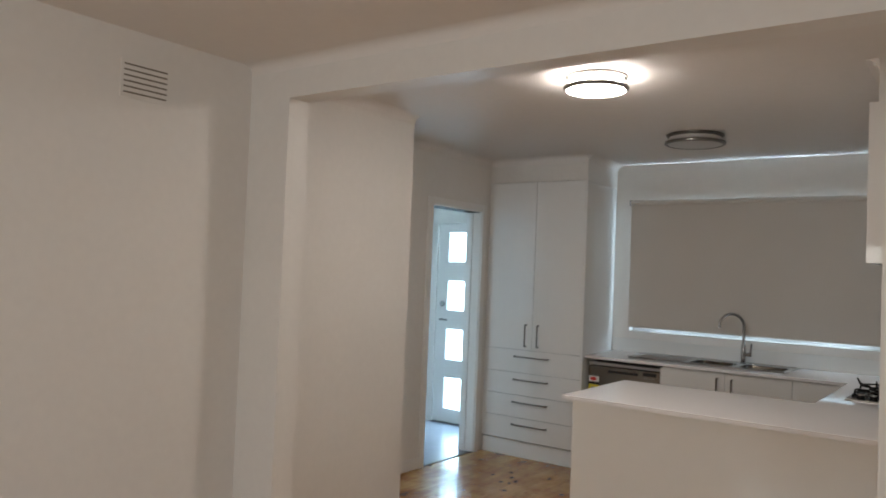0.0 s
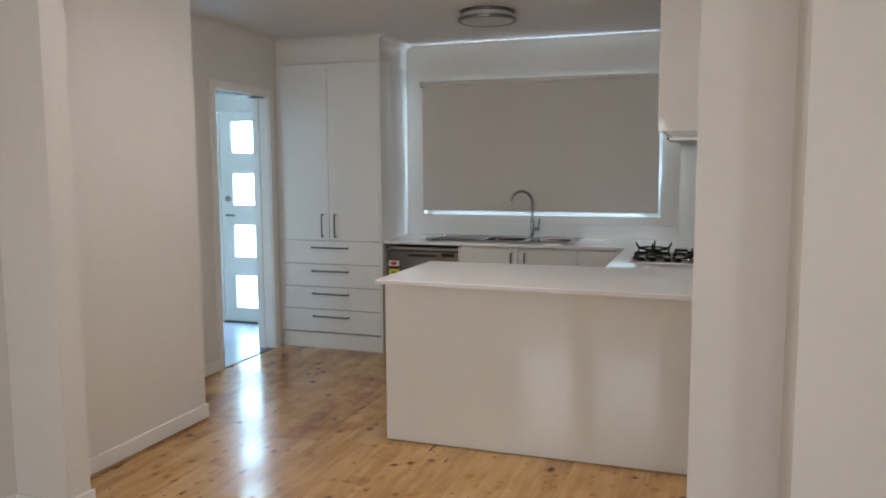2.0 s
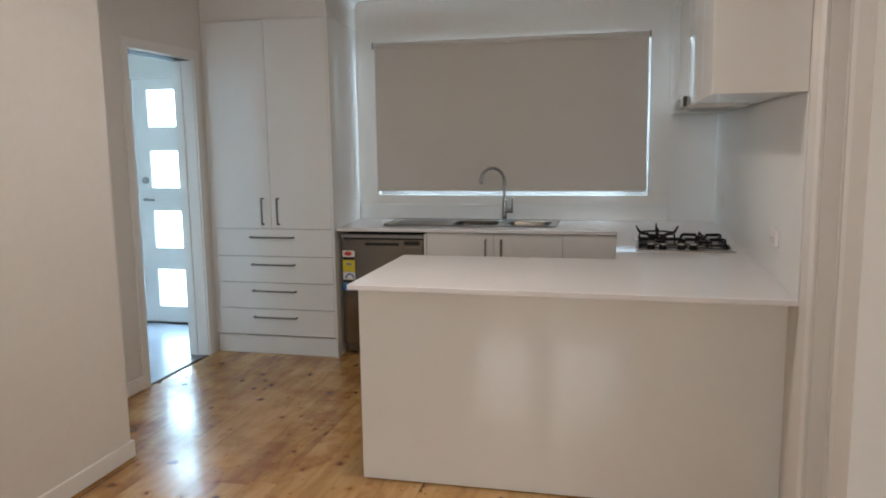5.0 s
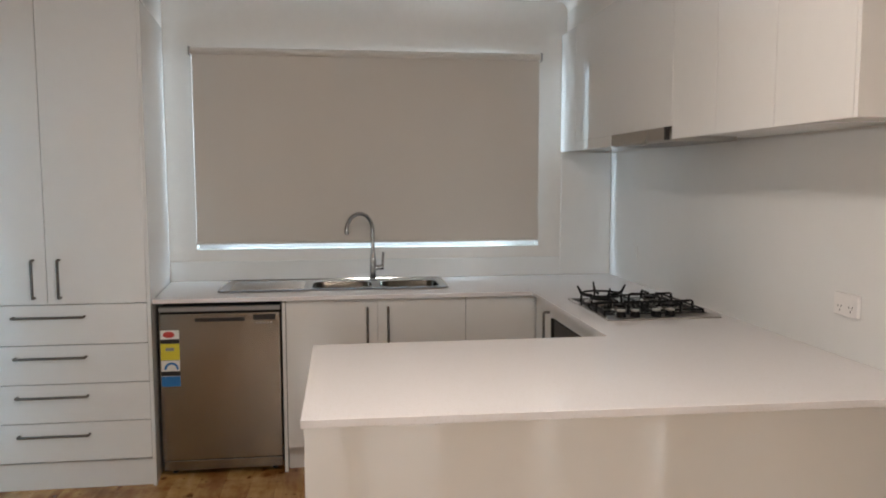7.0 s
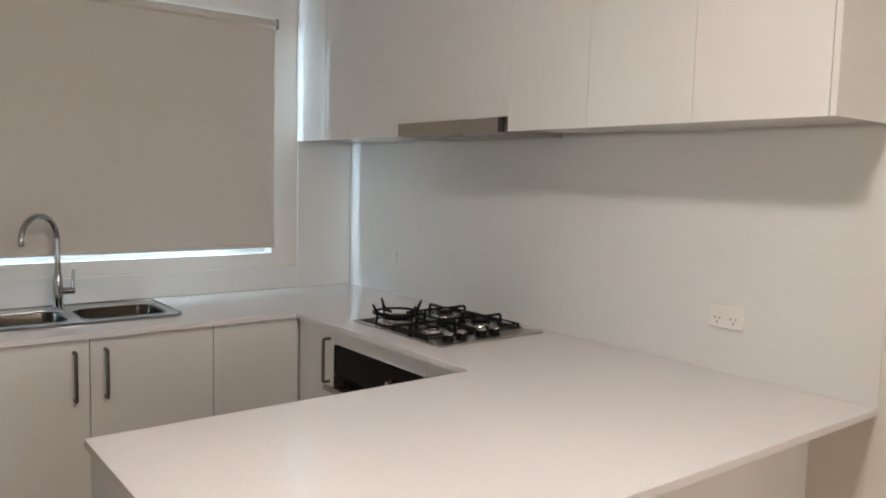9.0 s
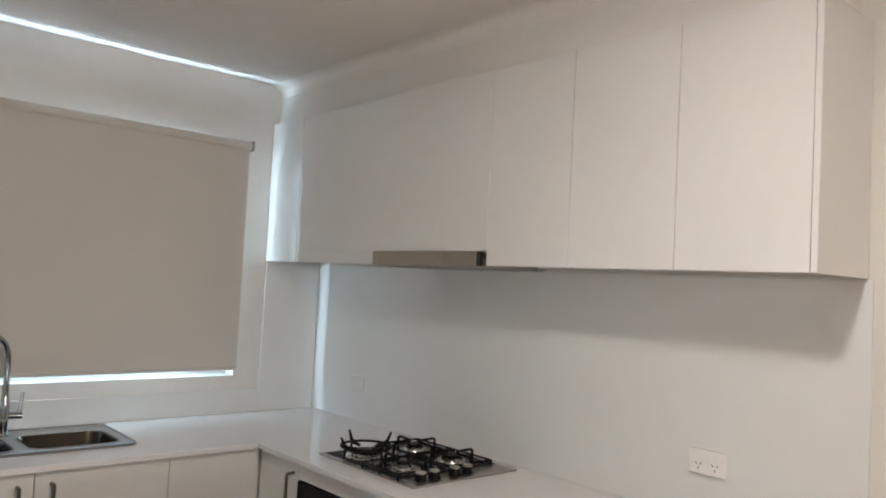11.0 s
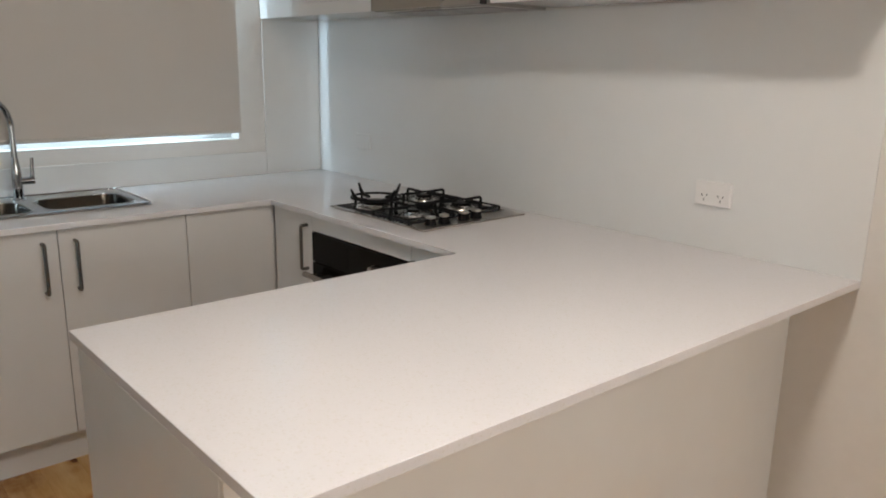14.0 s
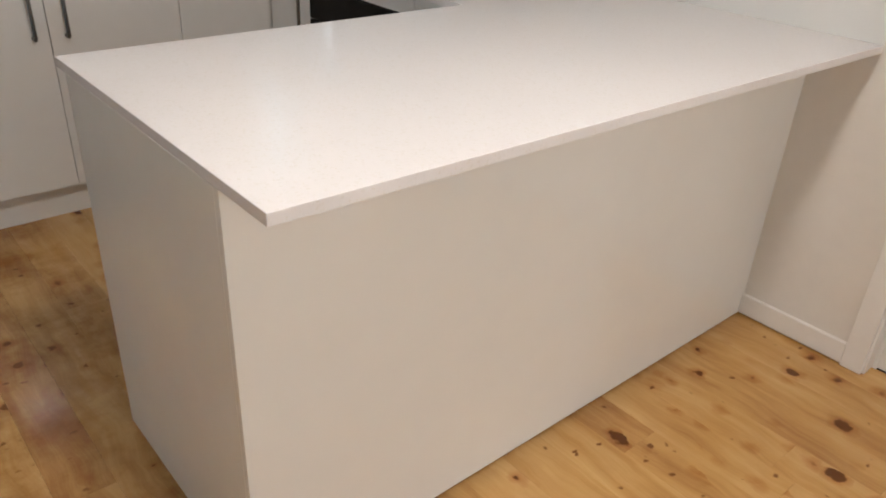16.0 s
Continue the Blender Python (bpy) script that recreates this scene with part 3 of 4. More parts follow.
# dishwasher
DX0, DX1, DY = -2.352, -1.747, 6.238
dw = thing("dishwasher", ((DX0 + DX1) / 2, 6.5, 0), "stainless steel dishwasher with energy labels under the worktop", "dishwasher")
part("body", boxes((DX0 + 0.006, DX1 - 0.006, DY + 0.035, 6.84, 0.06, 0.87)), DARK, dw)
part("top_strip", boxes((DX0 + 0.004, DX1 - 0.004, DY + 0.006, DY + 0.03, 0.848, 0.872), bevel=0.002), GREYPLASTIC, dw)
bm = boxes((DX0 + 0.004, DX1 - 0.004, DY, DY + 0.03, 0.084, 0.838), bevel=0.004)
dd = part("door", bm, DWSTEEL, dw, "brushed stainless steel door")
part("handle_recess", boxes((-2.172, -1.925, DY - 0.003, DY + 0.004, 0.795, 0.815), bevel=0.003), DARKPLASTIC, dd)
part("control_display", boxes((-1.885, -1.775, DY - 0.002, DY + 0.004, 0.80, 0.828), bevel=0.002), DARKPLASTIC, dd)
for k in range(5):
    bm = bmesh.new()
    rod(bm, (-1.868 + 0.018 * k, DY - 0.002, 0.785), (-1.868 + 0.018 * k, DY + 0.002, 0.785), 0.004, 10)
    part("button", bm, GREYPLASTIC, dd)
part("kick_plate", boxes((DX0 + 0.006, DX1 - 0.006, DY + 0.012, DY + 0.03, 0.026, 0.077), bevel=0.002), DWSTEEL, dw)
for x in (DX0 + 0.05, DX1 - 0.05):
    bm = bmesh.new()
    rod(bm, (x, DY + 0.07, 0.0), (x, DY + 0.07, 0.065), 0.015)
    part("foot", bm, DARKPLASTIC, dw)


def flat_label(parent, name, x0, x1, z0, z1, mat, label, lift=0.001):
    return part(name, boxes((x0, x1, DY - lift, DY + 0.001, z0, z1)), mat, parent, label)


lx0, lx1 = -2.341, -2.250
lab = flat_label(dd, "brand_label", lx0, lx1, 0.69, 0.757, LABELWHITE, "white and red sticker")
bm = bmesh.new()
rod(bm, (-2.3, DY - 0.0018, 0.734), (-2.3, DY, 0.734), 0.021, 20)
bmesh.ops.scale(bm, vec=(1.35, 1, 0.75), space=Matrix.Translation((2.3, 0, -0.734)), verts=bm.verts[:])
part("red_mark", bm, RED, dd)
flat_label(dd, "label_bar", lx0, lx1, 0.69, 0.711, DARKPLASTIC, "", 0.0016)
flat_label(dd, "energy_label", lx0, lx1, 0.605, 0.688, YELLOW, "yellow sticker")
flat_label(dd, "label_bar", lx0 + 0.024, lx1 - 0.026, 0.652, 0.668, LABELGREY, "", 0.0016)
flat_label(dd, "water_label", lx0, lx1, 0.47, 0.603, LABELWHITE, "white and blue water rating sticker")
flat_label(dd, "label_blue_field", lx0, lx1, 0.47, 0.522, BLUE, "", 0.0016)
flat_label(dd, "label_grey_field", lx0, lx1, 0.524, 0.548, DARKPLASTIC, "", 0.0016)
bm = bmesh.new()
tube(bm, [(-2.291 + 0.03 * math.cos(a), DY - 0.001, 0.556 + 0.032 * math.sin(a)) for a in [math.pi * k / 10 for k in range(11)]], 0.006, 6)
bmesh.ops.scale(bm, vec=(1, 0.1, 1), space=Matrix.Translation((0, -(DY - 0.001), 0)), verts=bm.verts[:])
part("rating_arc", bm, BLUE, dd)

# base cabinets along the window
CY = 6.222
sc = thing("sink_cabinet", (-1.49, 6.5, 0), "white two-door cabinet under the sink", "cabinet", group="base cabinets")
part("carcass", boxes((-1.722, -0.80, CY + 0.02, 6.84, 0.13, 0.60), (-1.722, -0.80, CY + 0.02, CY + 0.034, 0.60, 0.885)), CAB, sc)
part("end_panel", boxes((-1.741, -1.724, CY + 0.002, 6.84, 0.001, 0.886), bevel=0.001), CAB, sc)
for a, b, hx in ((-1.721, -1.2585, -1.309), (-1.2555, -0.7985, -1.203)):
    d = part("door", boxes((a, b, CY, CY + 0.018, 0.13, 0.893), bevel=0.0015), CAB, sc)
    bar_handle(d, (hx, CY, 0.675), (hx, CY, 0.850), (0, -0.03, 0))
cc = thing("corner_cabinet", (-0.6, 6.5, 0), "white corner cabinet with a plain front", "cabinet", group="base cabinets")
part("carcass", boxes((-0.798, X_E - 0.002, CY + 0.02, 6.84, 0.13, 0.885)), CAB, cc)
part("front_panel", boxes((-0.7955, -0.426, CY, CY + 0.018, 0.13, 0.893), bevel=0.0015), CAB, cc)
solid("plinth_window_run", boxes((-1.722, -0.36, CY + 0.055, CY + 0.071, 0.001, 0.128)), CAB, "white kickboard under the cabinets", "kickboard", kind="")

# oven run on the east wall
CX = -0.42
nc = thing("narrow_cabinet", (-0.1, 6.08, 0), "narrow white cabinet beside the oven", "cabinet", group="base cabinets")
part("carcass", boxes((CX + 0.02, X_E - 0.002, 5.925, CY - 0.002, 0.13, 0.885)), CAB, nc)
d = part("door", boxes((CX, CX + 0.018, 5.926, 6.216, 0.13, 0.893), bevel=0.0015), CAB, nc)
bar_handle(d, (CX, 5.957, 0.675), (CX, 5.957, 0.850), (-0.03, 0, 0))
oc = thing("oven_housing", (-0.1, 5.61, 0), "white cabinet housing around the built-in oven", "cabinet", group="base cabinets")
part("rail", boxes((CX, CX + 0.018, 5.305, 5.923, 0.834, 0.893), bevel=0.001), CAB, oc)
part("drawer_front", boxes((CX, CX + 0.018, 5.305, 5.923, 0.13, 0.225), bevel=0.001), CAB, oc)
for y in (5.304, 5.909):
    part("side_panel", boxes((CX + 0.02, X_E - 0.002, y, y + 0.014, 0.13, 0.885)), CAB, oc)
ov = thing("oven", (-0.15, 5.61, 0.23), "built-in oven with a black glass front and bar handle", "oven")
part("body", boxes((CX + 0.016, 0.12, 5.325, 5.902, 0.232, 0.826)), DARK, ov)
part("control_panel", boxes((CX - 0.006, CX + 0.014, 5.312, 5.915, 0.715, 0.830), bevel=0.002), BLACKGLASS, ov, "black glass control panel")
od = part("door", boxes((CX - 0.006, CX + 0.014, 5.312, 5.915, 0.23, 0.711), bevel=0.002), BLACKGLASS, ov, "black glass oven door")
bm = bmesh.new()
rod(bm, (CX - 0.052, 5.335, 0.672), (CX - 0.052, 5.90, 0.672), 0.011)
for y in (5.375, 5.86):
    rod(bm, (CX - 0.052, y, 0.672), (CX - 0.004, y, 0.672), 0.008)
part("handle", bm, STEEL, od, "steel bar handle", smooth=True)
bm = bmesh.new()
rod(bm, (CX - 0.006, 5.508, 0.765), (CX - 0.026, 5.508, 0.765), 0.015, 20, 0.013)
part("knob", bm, STEEL, ov, "steel control knob", smooth=True)
ic = thing("inner_cabinet", (-0.1, 5.18, 0), "white cabinet between oven and peninsula", "cabinet", group="base cabinets")
part("carcass", boxes((CX + 0.02, X_E - 0.002, 5.02, 5.30, 0.13, 0.885)), CAB, ic)
d = part("drawer_front", boxes((CX, CX + 0.018, 5.02, 5.302, 0.70, 0.893), bevel=0.0015), CAB, ic)
bar_handle(d, (CX, 5.09, 0.838), (CX, 5.286, 0.838), (-0.03, 0, 0))
part("door", boxes((CX, CX + 0.018, 5.02, 5.302, 0.13, 0.697), bevel=0.0015), CAB, ic)
solid("plinth_oven_run", boxes((CX + 0.055, CX + 0.071, 5.02, 6.26, 0.001, 0.128)), CAB, "white kickboard under the oven", "kickboard", kind="")

# peninsula
PNX, PNY0, PNY1 = -1.541, 4.329, 4.998
pe = thing("peninsula_cabinet", (-0.67, 4.65, 0), "white gloss panelled kitchen peninsula on the timber floor", "cabinet")
part("front_panel", boxes((PNX, X_E - 0.0005, PNY0, PNY0 + 0.016, 0.0045, 0.899), bevel=0.001), GLOSSPANEL, pe)
part("end_panel", boxes((PNX, PNX + 0.0165, PNY0 + 0.0164, PNY1, 0.0045, 0.899), bevel=0.001), GLOSSPANEL, pe)
part("plinth", boxes((PNX + 0.019, X_E - 0.003, PNY0 + 0.02, PNY1 - 0.06, 0.0005, 0.1295)), DARK, pe)
part("carcass", boxes((PNX + 0.017, X_E - 0.003, PNY0 + 0.017, PNY1 - 0.022, 0.13, 0.898)), CAB, pe)
for k in range(2):
    a = PNX + 0.019 + k * 0.548
    d = part("door", boxes((a, a + 0.545, PNY1 - 0.02, PNY1, 0.13, 0.893), bevel=0.0015), CAB, pe)
    hx = a + (0.49 if k == 0 else 0.055)
    bar_handle(d, (hx, PNY1, 0.675), (hx, PNY1, 0.85), (0, 0.03, 0))

# worktop, one continuous sheet with a hole for the sink
xs = [-2.349, -2.06, PNX, -0.885, -0.449, X_E - 0.001]
ys = [4.180, 5.05, 6.193, 6.40, 6.76, Y_N - 0.001]


def slab_cell(i, j):
    if j == 0:
        return i >= 2
    if j == 1:
        return i >= 4
    if j == 3 and 1 <= i <= 2:
        return False
    return True


bm = bmesh.new()
grid = {}
for i in range(5):
    for j in range(5):
        if slab_cell(i, j):
            f = [grid.setdefault((a, b), bm.verts.new((xs[a], ys[b], 0.92)) if (a, b) not in grid else None) for a, b in ((i, j), (i + 1, j), (i + 1, j + 1), (i, j + 1))]
            bm.faces.new([grid[k] for k in ((i, j), (i + 1, j), (i + 1, j + 1), (i, j + 1))])
ext = bmesh.ops.extrude_face_region(bm, geom=bm.faces[:])
bmesh.ops.translate(bm, verts=[v for v in ext["geom"] if isinstance(v, bmesh.types.BMVert)], vec=(0, 0, -0.0208))
bmesh.ops.recalc_face_normals(bm, faces=bm.faces[:])
for v in bm.verts:
    if v.co.y < 4.2:
        v.co.y = 4.189 if v.co.x < -1 else (4.175 if v.co.x < -0.6 else 4.166 if v.co.x < 0 else 4.153)
    if v.co.x < -2.3:
        v.co.x -= 0.012 + 0.05 * (v.co.y - 6.193) / 0.67
rim = [e for e in bm.edges if len(e.link_faces) == 2 and e.calc_face_angle(0) > 1.0]
bmesh.ops.bevel(bm, geom=rim, offset=0.0013, segments=2, profile=0.5, affect="EDGES")
solid("worktop", bm, STONE, "pale engineered stone worktop with fine flecks, clean and bare", "worktop", kind="")

# splashbacks
solid("splashback_east", boxes((X_E - 0.006, X_E - 0.0005, 4.152, Y_N - 0.007, 0.9205, 1.664)), SPLASH, "glossy white splashback behind the cooktop", "splashback")
solid("splashback_window", boxes((-2.410, -0.106, Y_N - 0.010, Y_N - 0.0005, 0.9205, 1.034), (-0.105, X_E - 0.0065, Y_N - 0.008, Y_N - 0.0005, 0.9205, 1.664), bevel=0.0015), SPLASHLOW, "glossy white splashback under the window", "splashback")

# sink
sk = thing("sink", (-1.47, 6.58, 0.92), "stainless steel double bowl sink with drainer, empty", "sink")
sx0, sx1, sy0, sy1 = -2.082, -0.862, 6.372, 6.808
bowls = [(-1.597, -1.272, 6.415, 6.685), (-1.228, -0.905, 6.415, 6.685)]
bm = bmesh.new()
zt = 0.9255
outer = [bm.verts.new(p) for p in rounded(sx0, sx1, sy0, sy1, 0.035, zt)]
loops = [outer] + [[bm.verts.new(p) for p in rounded(*b, 0.06, zt)] for b in bowls]
edges = []
for lp in loops:
    for k in range(len(lp)):
        edges.append(bm.edges.new((lp[k], lp[(k + 1) % len(lp)])))
bmesh.ops.triangle_fill(bm, edges=edges, use_beauty=True)
skirt = [bm.verts.new(p) for p in rounded(sx0 - 0.004, sx1 + 0.004, sy0 - 0.004, sy1 + 0.004, 0.038, 0.9205)]
for k in range(len(outer)):
    bm.faces.new((outer[k], outer[(k + 1) % len(outer)], skirt[(k + 1) % len(outer)], skirt[k]))
bmesh.ops.recalc_face_normals(bm, faces=bm.faces[:])
part("rim", bm, SINK, sk)
bm = bmesh.new()
ring = rounded(sx0 + 0.002, sx1 - 0.002, sy0 + 0.002, sy1 - 0.002, 0.034, zt + 0.0005)
tube(bm, ring + ring[:1], 0.0042, 8)
part("rim_roll", bm, CHROME, sk, "polished rolled edge", smooth=True)
for b in bowls:
    bm = bmesh.new()
    x0, x1, y0, y1 = b
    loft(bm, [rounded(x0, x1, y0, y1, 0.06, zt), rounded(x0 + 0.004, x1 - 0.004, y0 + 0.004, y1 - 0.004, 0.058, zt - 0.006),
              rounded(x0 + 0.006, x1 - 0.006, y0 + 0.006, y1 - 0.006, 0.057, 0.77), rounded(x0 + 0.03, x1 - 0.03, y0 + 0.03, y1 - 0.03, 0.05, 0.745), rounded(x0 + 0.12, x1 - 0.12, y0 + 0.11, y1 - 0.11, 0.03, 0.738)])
    bl = part("bowl", bm, BOWLSHADE, sk, smooth=True)
    bm = bmesh.new()
    ring = rounded(x0 - 0.003, x1 + 0.003, y0 - 0.003, y1 + 0.003, 0.062, zt + 0.0005)
    tube(bm, ring + ring[:1], 0.0036, 8)
    part("lip", bm, SINK, bl, "polished rolled lip", smooth=True)
    bm = bmesh.new()
    cx, cy = (x0 + x1) / 2, (y0 + y1) / 2
    lathe(bm, cx, cy, [(0.0, 0.742), (0.022, 0.742), (0.026, 0.746), (0.042, 0.745), (0.045, 0.7395)], 24)
    part("waste", bm, CHROME, bl, smooth=True)
for k in range(9):
    y = 6.43 + k * 0.036
    bm = bmesh.new()
    tube(bm, [(-2.03, y, zt - 0.001), (-1.99, y, zt + 0.001), (-1.68, y, zt + 0.001), (-1.64, y, zt - 0.001)], 0.004, 8)
    part("drainer_rib", bm, SINK, sk, smooth=True)

# mixer tap
tx, ty = -1.258, 6.718
tap = thing("mixer_tap", (tx, ty, zt), "chrome gooseneck mixer tap with a side lever", "tap")
bm = bmesh.new()
lathe(bm, tx, ty, [(0.0, zt), (0.026, zt), (0.026, zt + 0.006), (0.0185, zt + 0.012), (0.0185, zt + 0.105), (0.017, zt + 0.13), (0.011, zt + 0.17), (0.0, zt + 0.171)], 24)
part("body", bm, CHROME, tap, smooth=True)
d = Vector((-0.76, -0.65, 0)).normalized()
R = 0.1
z0 = 1.213
path = [Vector((tx, ty, 1.06)), Vector((tx, ty, 1.15)), Vector((tx, ty, z0))]
for k in range(1, 15):
    a = math.pi * 0.97 * k / 14
    path.append(Vector((tx, ty, z0)) + d * (R - R * math.cos(a)) + Vector((0, 0, R * math.sin(a))))
path.append(path[-1] + Vector((0.003, 0.002, -0.02)))
bm = bmesh.new()
tube(bm, path, 0.0115, 14)
part("spout", bm, CHROME, tap, smooth=True)
bm = bmesh.new()
rod(bm, (tx, ty, zt + 0.075), (tx + 0.062, ty, zt + 0.075), 0.0145, 16)
tube(bm, [(tx + 0.05, ty, zt + 0.075), (tx + 0.056, ty, zt + 0.1), (tx + 0.060, ty, zt + 0.165)], [0.009, 0.008, 0.0065], 10)
part("lever", bm, CHROME, tap, smooth=True)

# gas cooktop
ck = thing("gas_cooktop", (-0.07, 5.65, 0.92), "stainless gas cooktop with black trivets and four burners", "cooktop")
gx0, gx1, gy0, gy1 = -0.345, 0.156, 5.335, 5.908
part("plate", boxes((gx0, gx1, gy0, gy1, 0.9205, 0.9265), bevel=0.002), STEEL, ck)
part("well", boxes((gx0 + 0.022, gx1 - 0.014, gy0 + 0.098, gy1 - 0.012, 0.9266, 0.9278), bevel=0.0005), ENAMEL, ck, "black burner well")
part("burner_tray", boxes((gx0 + 0.062, gx1 - 0.054, gy0 + 0.128, gy1 - 0.052, 0.9279, 0.9288), bevel=0.0004), TRAY, ck, "dark polished steel tray under the burners")
burners = [(-0.222, 5.77, 0.058), (0.022, 5.775, 0.036), (0.022, 5.55, 0.042), (-0.215, 5.55, 0.028)]
for x, y, r in burners:
    b = part("burner", lathe(bmesh.new(), x, y, [(0, 0.9285), (r * 1.35, 0.9285), (r * 1.3, 0.933), (r, 0.936), (r, 0.944), (0, 0.944)], 28), BURNER, ck, "steel burner ring", smooth=True)
    part("cap", lathe(bmesh.new(), x, y, [(0, 0.944), (r * 0.9, 0.944), (r * 0.95, 0.948), (r * 0.85, 0.953), (0, 0.955)], 28), ENAMEL, b, "black burner cap", smooth=True)
for x, y, r in burners[1:]:
    bm = bmesh.new()
    for dx, dy in ((1, 0), (-1, 0), (0, 1), (0, -1)):
        tube(bm, [(x + dx * 0.026, y + dy * 0.026, 0.961), (x + dx * 0.098, y + dy * 0.098, 0.963), (x + dx * 0.105, y + dy * 0.105, 0.959), (x + dx * 0.107, y + dy * 0.107, 0.928)], 0.0058, 8)
    tube(bm, [(x - 0.105, y - 0.105, 0.941), (x + 0.105, y - 0.105, 0.941), (x + 0.105, y + 0.105, 0.941), (x - 0.105, y + 0.105, 0.941), (x - 0.105, y - 0.105, 0.941)], 0.0042, 8)
    for dx, dy in ((1, 1), (-1, 1), (1, -1), (-1, -1)):
        rod(bm, (x + dx * 0.105, y + dy * 0.105, 0.941), (x + dx * 0.105, y + dy * 0.105, 0.928), 0.0045, 8)
    part("trivet", bm, IRON, ck, "black cast iron trivet", smooth=True)
x, y, r = burners[0]
bm = bmesh.new()
tube(bm, [(x + 0.096 * math.cos(a), y + 0.096 * math.sin(a), 0.967) for a in [math.tau * k / 28 for k in range(29)]], 0.005, 8)
for k in range(4):
    a = math.tau * k / 4
    c, s = math.cos(a), math.sin(a)
    tube(bm, [(x + 0.045 * c, y + 0.045 * s, 0.962), (x + 0.075 * c, y + 0.075 * s, 0.964), (x + 0.1 * c, y + 0.1 * s, 0.976), (x + 0.117 * c, y + 0.117 * s, 1.008)], [0.006, 0.007, 0.007, 0.004], 8)
    rod(bm, (x + 0.096 * c, y + 0.096 * s, 0.967), (x + 0.1 * c, y + 0.1 * s, 0.928), 0.005, 8)
part("wok_trivet", bm, IRON, ck, "black cast iron wok stand", smooth=True)
for kx in (-0.268, -0.206, -0.112, -0.05):
    kn = part("knob", lathe(bmesh.new(), kx, 5.388, [(0, 0.9266), (0.022, 0.9266), (0.022, 0.931), (0.019, 0.935), (0.018, 0.951), (0.0, 0.951)], 20), ENAMEL, ck, "black control knob", smooth=True)
    part("knob_cap", lathe(bmesh.new(), kx, 5.388, [(0, 0.951), (0.0184, 0.951), (0.0184, 0.955), (0.0165, 0.957), (0.0, 0.957)], 20), STEEL, kn, "steel knob cap", smooth=True)

# wall cabinets
UZ0, UZ1, UX = 1.668, 2.362, -0.110
splits = [4.183, 4.552, 4.926, 5.287, 6.567]
for k, (a, b) in enumerate(zip(splits, splits[1:])):
    u = thing("wall_cabinet", (0.05, (a + b) / 2, UZ0), "white gloss wall cabinet with a handleless door" if k < 3 else "wide white gloss wall cabinet over the rangehood", "cabinet", group="wall cabinets")
    part("carcass", boxes((UX + 0.02, X_E - 0.002, a, b, UZ0 + (0.004 if k < 3 else 0.06), UZ1)), CAB, u)
    part("door", boxes((UX, UX + 0.018, a + 0.0012, b - 0.0012, UZ0 if k < 3 else UZ0 + 0.052, UZ1 - 0.001), bevel=0.0012), CAB, u)
    if k == 3:
        part("door_return", boxes((UX, UX + 0.018, 5.932, b - 0.0012, UZ0, UZ0 + 0.0515)), CAB, u)
        part("bottom_panel", boxes((UX + 0.02, X_E - 0.002, 5.93, b, UZ0 + 0.004, UZ0 + 0.059)), CAB, u)
ue = thing("wall_cabinet_end_panel", (0.05, 4.166, UZ0), "white gloss end panel of the wall cabinets", "panel")
part("panel", boxes((UX, X_E - 0.002, 4.166, 4.1822, UZ0, UZ1), bevel=0.001), CAB, ue)
uf = thing("wall_cabinet_filler", (0.05, 6.71, UZ0), "white filler panel between wall cabinet and window wall", "panel")
part("panel", boxes((UX, UX + 0.018, 6.569, Y_N - 0.002, UZ0, UZ1)), CAB, uf)
part("bottom_panel", boxes((UX + 0.0182, X_E - 0.002, 6.569, Y_N - 0.002, UZ0 + 0.004, UZ0 + 0.02)), CAB, uf)

# rangehood
rh = thing("rangehood", (0.0, 5.61, UZ0), "slide-out stainless rangehood under the wall cabinets", "rangehood")
part("fascia", boxes((UX - 0.02, UX - 0.002, 5.315, 5.925, UZ0 - 0.002, UZ0 + 0.05), bevel=0.002), STEEL, rh, "stainless front strip")
part("end_cap", boxes((UX - 0.02, UX - 0.002, 5.298, 5.3145, UZ0 - 0.002, UZ0 + 0.05), bevel=0.001), DARKPLASTIC, rh, "black end cap")
part("body", boxes((UX - 0.0018, 0.18, 5.30, 5.925, UZ0 - 0.006, UZ0 + 0.045), bevel=0.001), STEEL, rh)
for y0, y1 in ((5.33, 5.605), (5.615, 5.895)):
    part("filter", boxes((-0.07, 0.12, y0, y1, UZ0 - 0.009, UZ0 - 0.0062), bevel=0.001), GREYPLASTIC, rh, "grey mesh filter")


# power points
def outlet(name, y, z, label):
    t = thing(name, (X_E - 0.006, y, z), label, "power point")
    part("plate", boxes((X_E - 0.021, X_E - 0.0065, y - 0.059, y + 0.059, z - 0.037, z + 0.037), bevel=0.003), PLASTIC, t)
    for s in (-0.027, 0.027):
        part("switch", boxes((X_E - 0.0235, X_E - 0.0212, y + s - 0.006, y + s + 0.006, z + 0.012, z + 0.024), bevel=0.001), PLASTIC, t)
        for dy, dz, tilt in ((-0.008, -0.006, 25), (0.008, -0.006, -25), (0.0, -0.02, 0)):
            bm = bmesh.new()
            box(bm, -0.0005, 0.0005, -0.001, 0.001, -0.004, 0.004)
            bmesh.ops.transform(bm, matrix=pose(X_E - 0.0213, y + s + dy, z + dz, tilt), verts=bm.verts[:])
            part("pin_slot", bm, DARK, t)
    return t


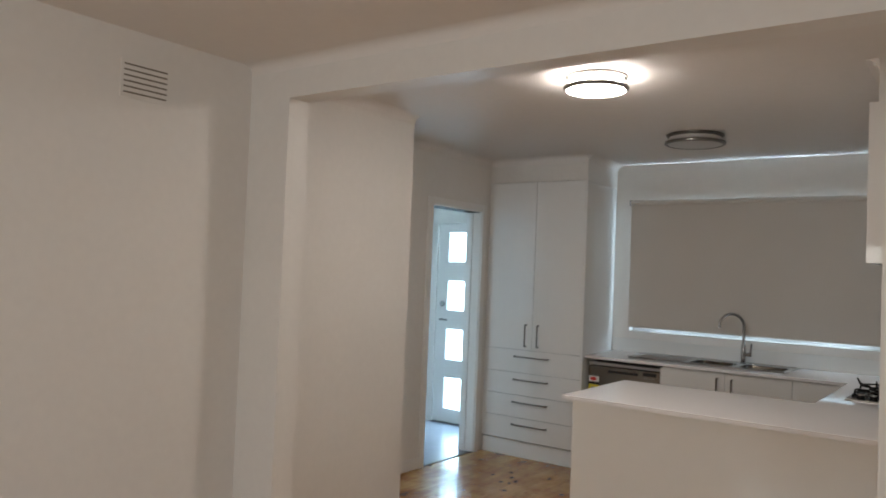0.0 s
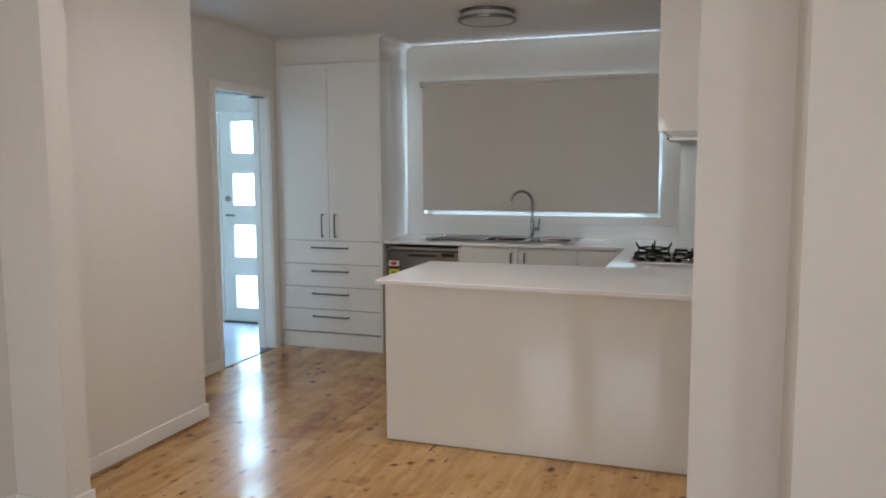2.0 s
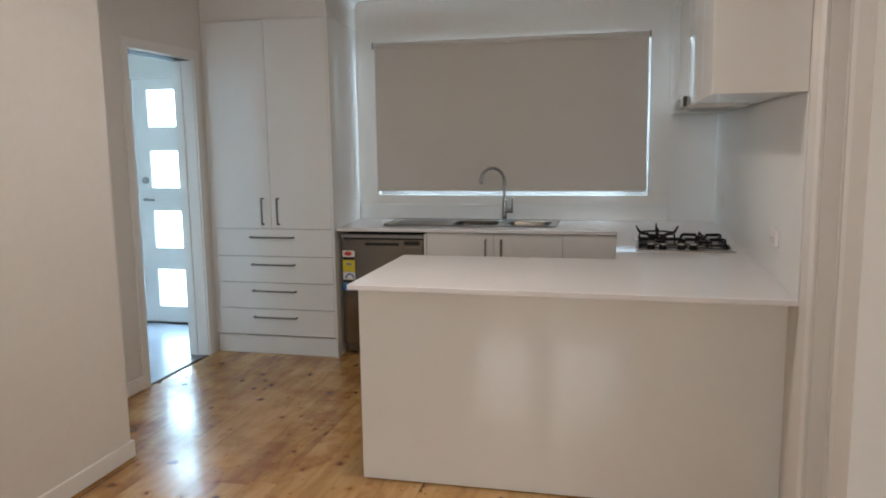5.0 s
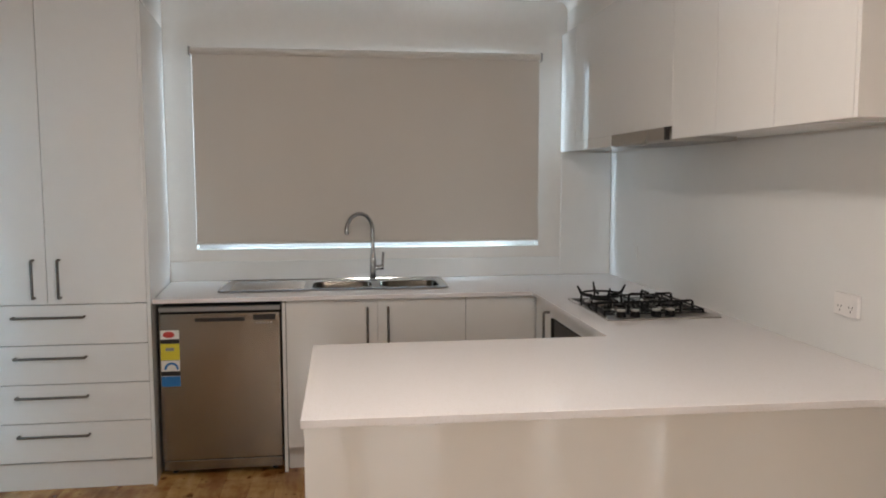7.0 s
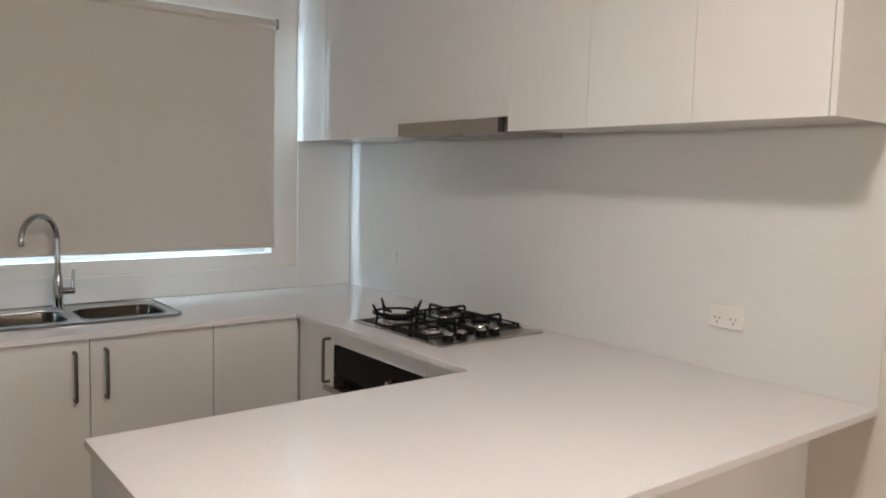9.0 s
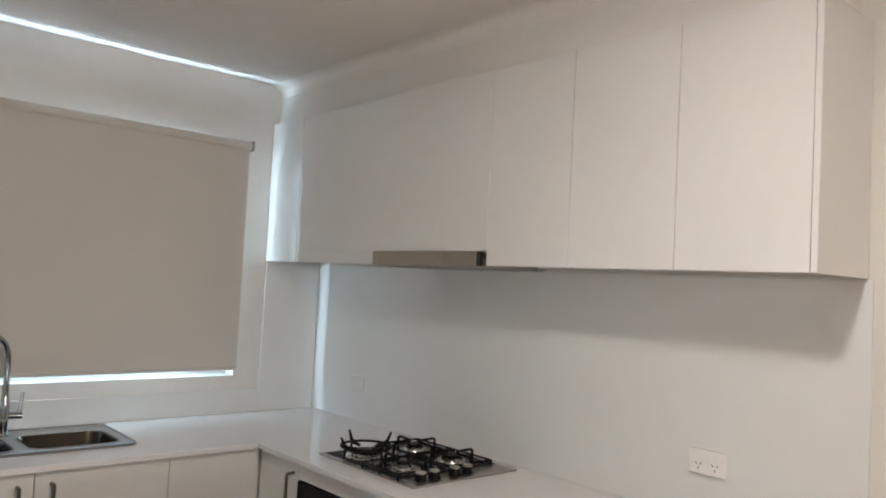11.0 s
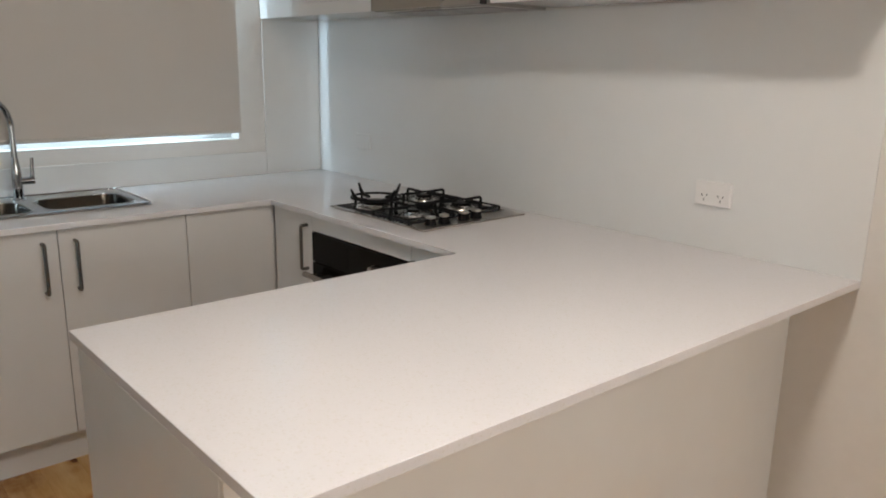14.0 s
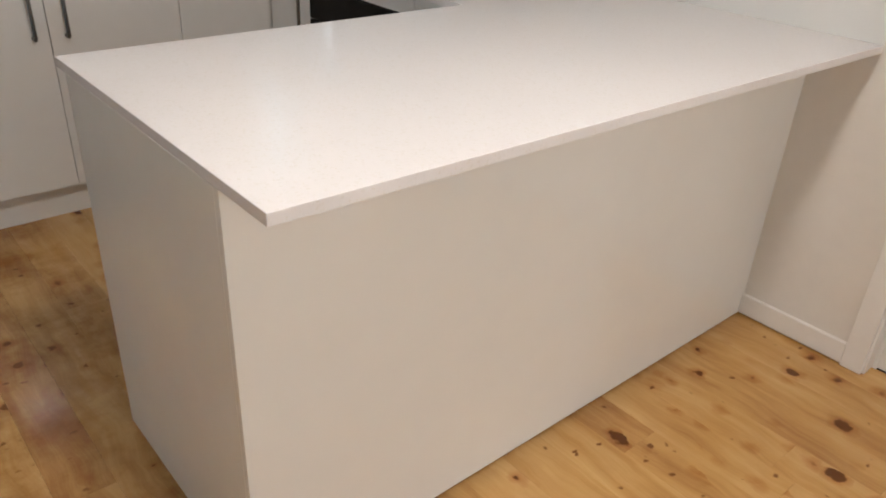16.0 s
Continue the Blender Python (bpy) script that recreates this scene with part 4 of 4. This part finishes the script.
outlet("power_point", 4.60, 1.098, "white double power point on the splashback")
bp = thing("blank_plate", (X_E - 0.006, 6.455, 1.10), "plain white wall plate near the window corner", "wall plate")
part("plate", boxes((X_E - 0.016, X_E - 0.0065, 6.397, 6.513, 1.063, 1.137), bevel=0.003), SPLASH, bp)

# roller blind
bx0, bx1 = -2.255, -0.258
rb = thing("roller_blind", ((bx0 + bx1) / 2, 6.83, 2.22), "beige roller blind drawn down over the window", "blind")
bm = bmesh.new()
rod(bm, (bx0, 6.806, 2.222), (bx1, 6.806, 2.222), 0.021, 24)
part("roll", bm, FABRIC, rb, smooth=True)
# added out of sight behind the fabric, its grey limits scattered daylight
part("backing", boxes((bx0 + 0.006, bx1 - 0.006, 6.8019, 6.8026, 1.152, 2.222)), GREYPLASTIC, rb, "unseen grey layer behind the fabric, added to limit scatter")
part("fabric", boxes((bx0 + 0.004, bx1 - 0.004, 6.8002, 6.8018, 1.146, 2.222)), FABRIC, rb)
part("bottom_rail", boxes((bx0 + 0.004, bx1 - 0.004, 6.795, 6.807, 1.137, 1.153), bevel=0.003), BLINDRAIL, rb)
for x, s in ((bx0, -1), (bx1, 1)):
    part("bracket", boxes((x, x + 0.012 * s, 6.783, Y_N, 2.197, 2.246), bevel=0.003), GREYPLASTIC, rb, "grey plastic end bracket")


# ceiling lights
def oyster(x, y, r, lit, label):
    t = thing("ceiling_light", (x, y, H), label, "ceiling light")
    part("base", lathe(bmesh.new(), x, y, [(0, H - 0.0005), (r * 0.9, H - 0.0005), (r * 0.9, H - 0.016), (r * 0.86, H - 0.02), (0, H - 0.02)]), NICKEL, t, smooth=True)
    part("diffuser", lathe(bmesh.new(), x, y, [(r * 0.84, H - 0.0205), (r * 0.86, H - 0.03), (r * 0.9, H - 0.058), (r * 0.88, H - 0.070), (r * 0.7, H - 0.076), (r * 0.4, H - 0.080), (0, H - 0.081)]),
         LAMPGLOW if lit else OPAL, t, "glowing opal diffuser" if lit else "unlit opal diffuser", smooth=True)
    ring = lathe(bmesh.new(), x, y, [(r * 0.91, H - 0.050), (r * 0.99, H - 0.052), (r * 1.005, H - 0.060), (r * 0.99, H - 0.069), (r * 0.91, H - 0.073), (r * 0.91, H - 0.050)])
    part("ring", ring, NICKEL, t, "satin metal ring", smooth=True)
    part("top_ring", lathe(bmesh.new(), x, y, [(r * 0.905, H - 0.004), (r * 0.945, H - 0.005), (r * 0.945, H - 0.012), (r * 0.905, H - 0.013), (r * 0.905, H - 0.004)]), NICKEL, t, smooth=True)
    return t


oyster(-1.286, 3.94, 0.162, True, "round ceiling light with a metal ring, switched on")
oyster(-1.337, 5.64, 0.201, False, "round ceiling light with a metal ring, switched off")

# wall vent
vt = thing("wall_vent", (X_W, 2.38, 2.345), "painted plaster wall vent with slots", "vent")
part("plate", boxes((X_W + 0.0005, X_W + 0.006, 2.262, 2.50, 2.262, 2.43), bevel=0.001), WALL, vt)
# strips laid on the plate, the slots' shade is in their colour
for k in range(6):
    z = 2.285 + 0.0245 * k
    part("slot", boxes((X_W + 0.004, X_W + 0.0068, 2.276, 2.488, z - 0.0035, z + 0.0035)), SLOTSHADE, vt, "slot strip, coloured for the shade inside")

# ---- timber floor ----
floor = solid("floor", boxes((X_D - 0.1, 1.8, L_S - 0.1, 7.06, -0.1, -0.019)), SUB, "polished knotty pine board floor", "floor")
rng = random.Random(7)


def plank(x0, x1, y0, y1, mat=PINE):
    ob = part("plank", boxes((x0 + 0.00025, x1 - 0.00025, y0 + 0.00025, y1 - 0.00025, -0.0188, 0.0)), mat, floor)
    return ob


W = 0.128
x = X_D
while x < X_E + 0.05:
    y, first = 3.105, True
    while y < 6.25:
        y1 = min(6.4, y + (rng.uniform(0.5, 2.4) if first else rng.uniform(1.6, 3.0)))
        if 6.4 - y1 < 0.3:
            y1 = 6.4
        # second boards west of x = -1.5 take the darker, redder pine
        plank(x, min(x + W, X_E + 0.1), y, y1, PINE if first or x > -1.5 else PINE_REDBROWN)
        y, first = y1, False
    x += W
x = L_W
while x < L_E:
    y, first = L_S, True
    while y < 2.98:
        y1 = y + (rng.uniform(0.8, 2.4) if first else rng.uniform(1.8, 3.2))
        if 2.985 - y1 < 0.4:
            y1 = 2.985
        plank(x, x + W, y, y1, PINE_DARKER)
        y, first = y1, False
    x += W
# cross board in the opening
bm = boxes((X_W, L_E, 2.9854, 3.1046, -0.0188, 0.0))
bmesh.ops.rotate(bm, verts=bm.verts[:], cent=(0, 0, 0), matrix=Matrix.Rotation(radians(90), 3, "Z"))
strip = part("plank", bm, PINE_CROSS, floor, "lighter cross board in the opening")
strip.rotation_euler = (0, 0, radians(-90))
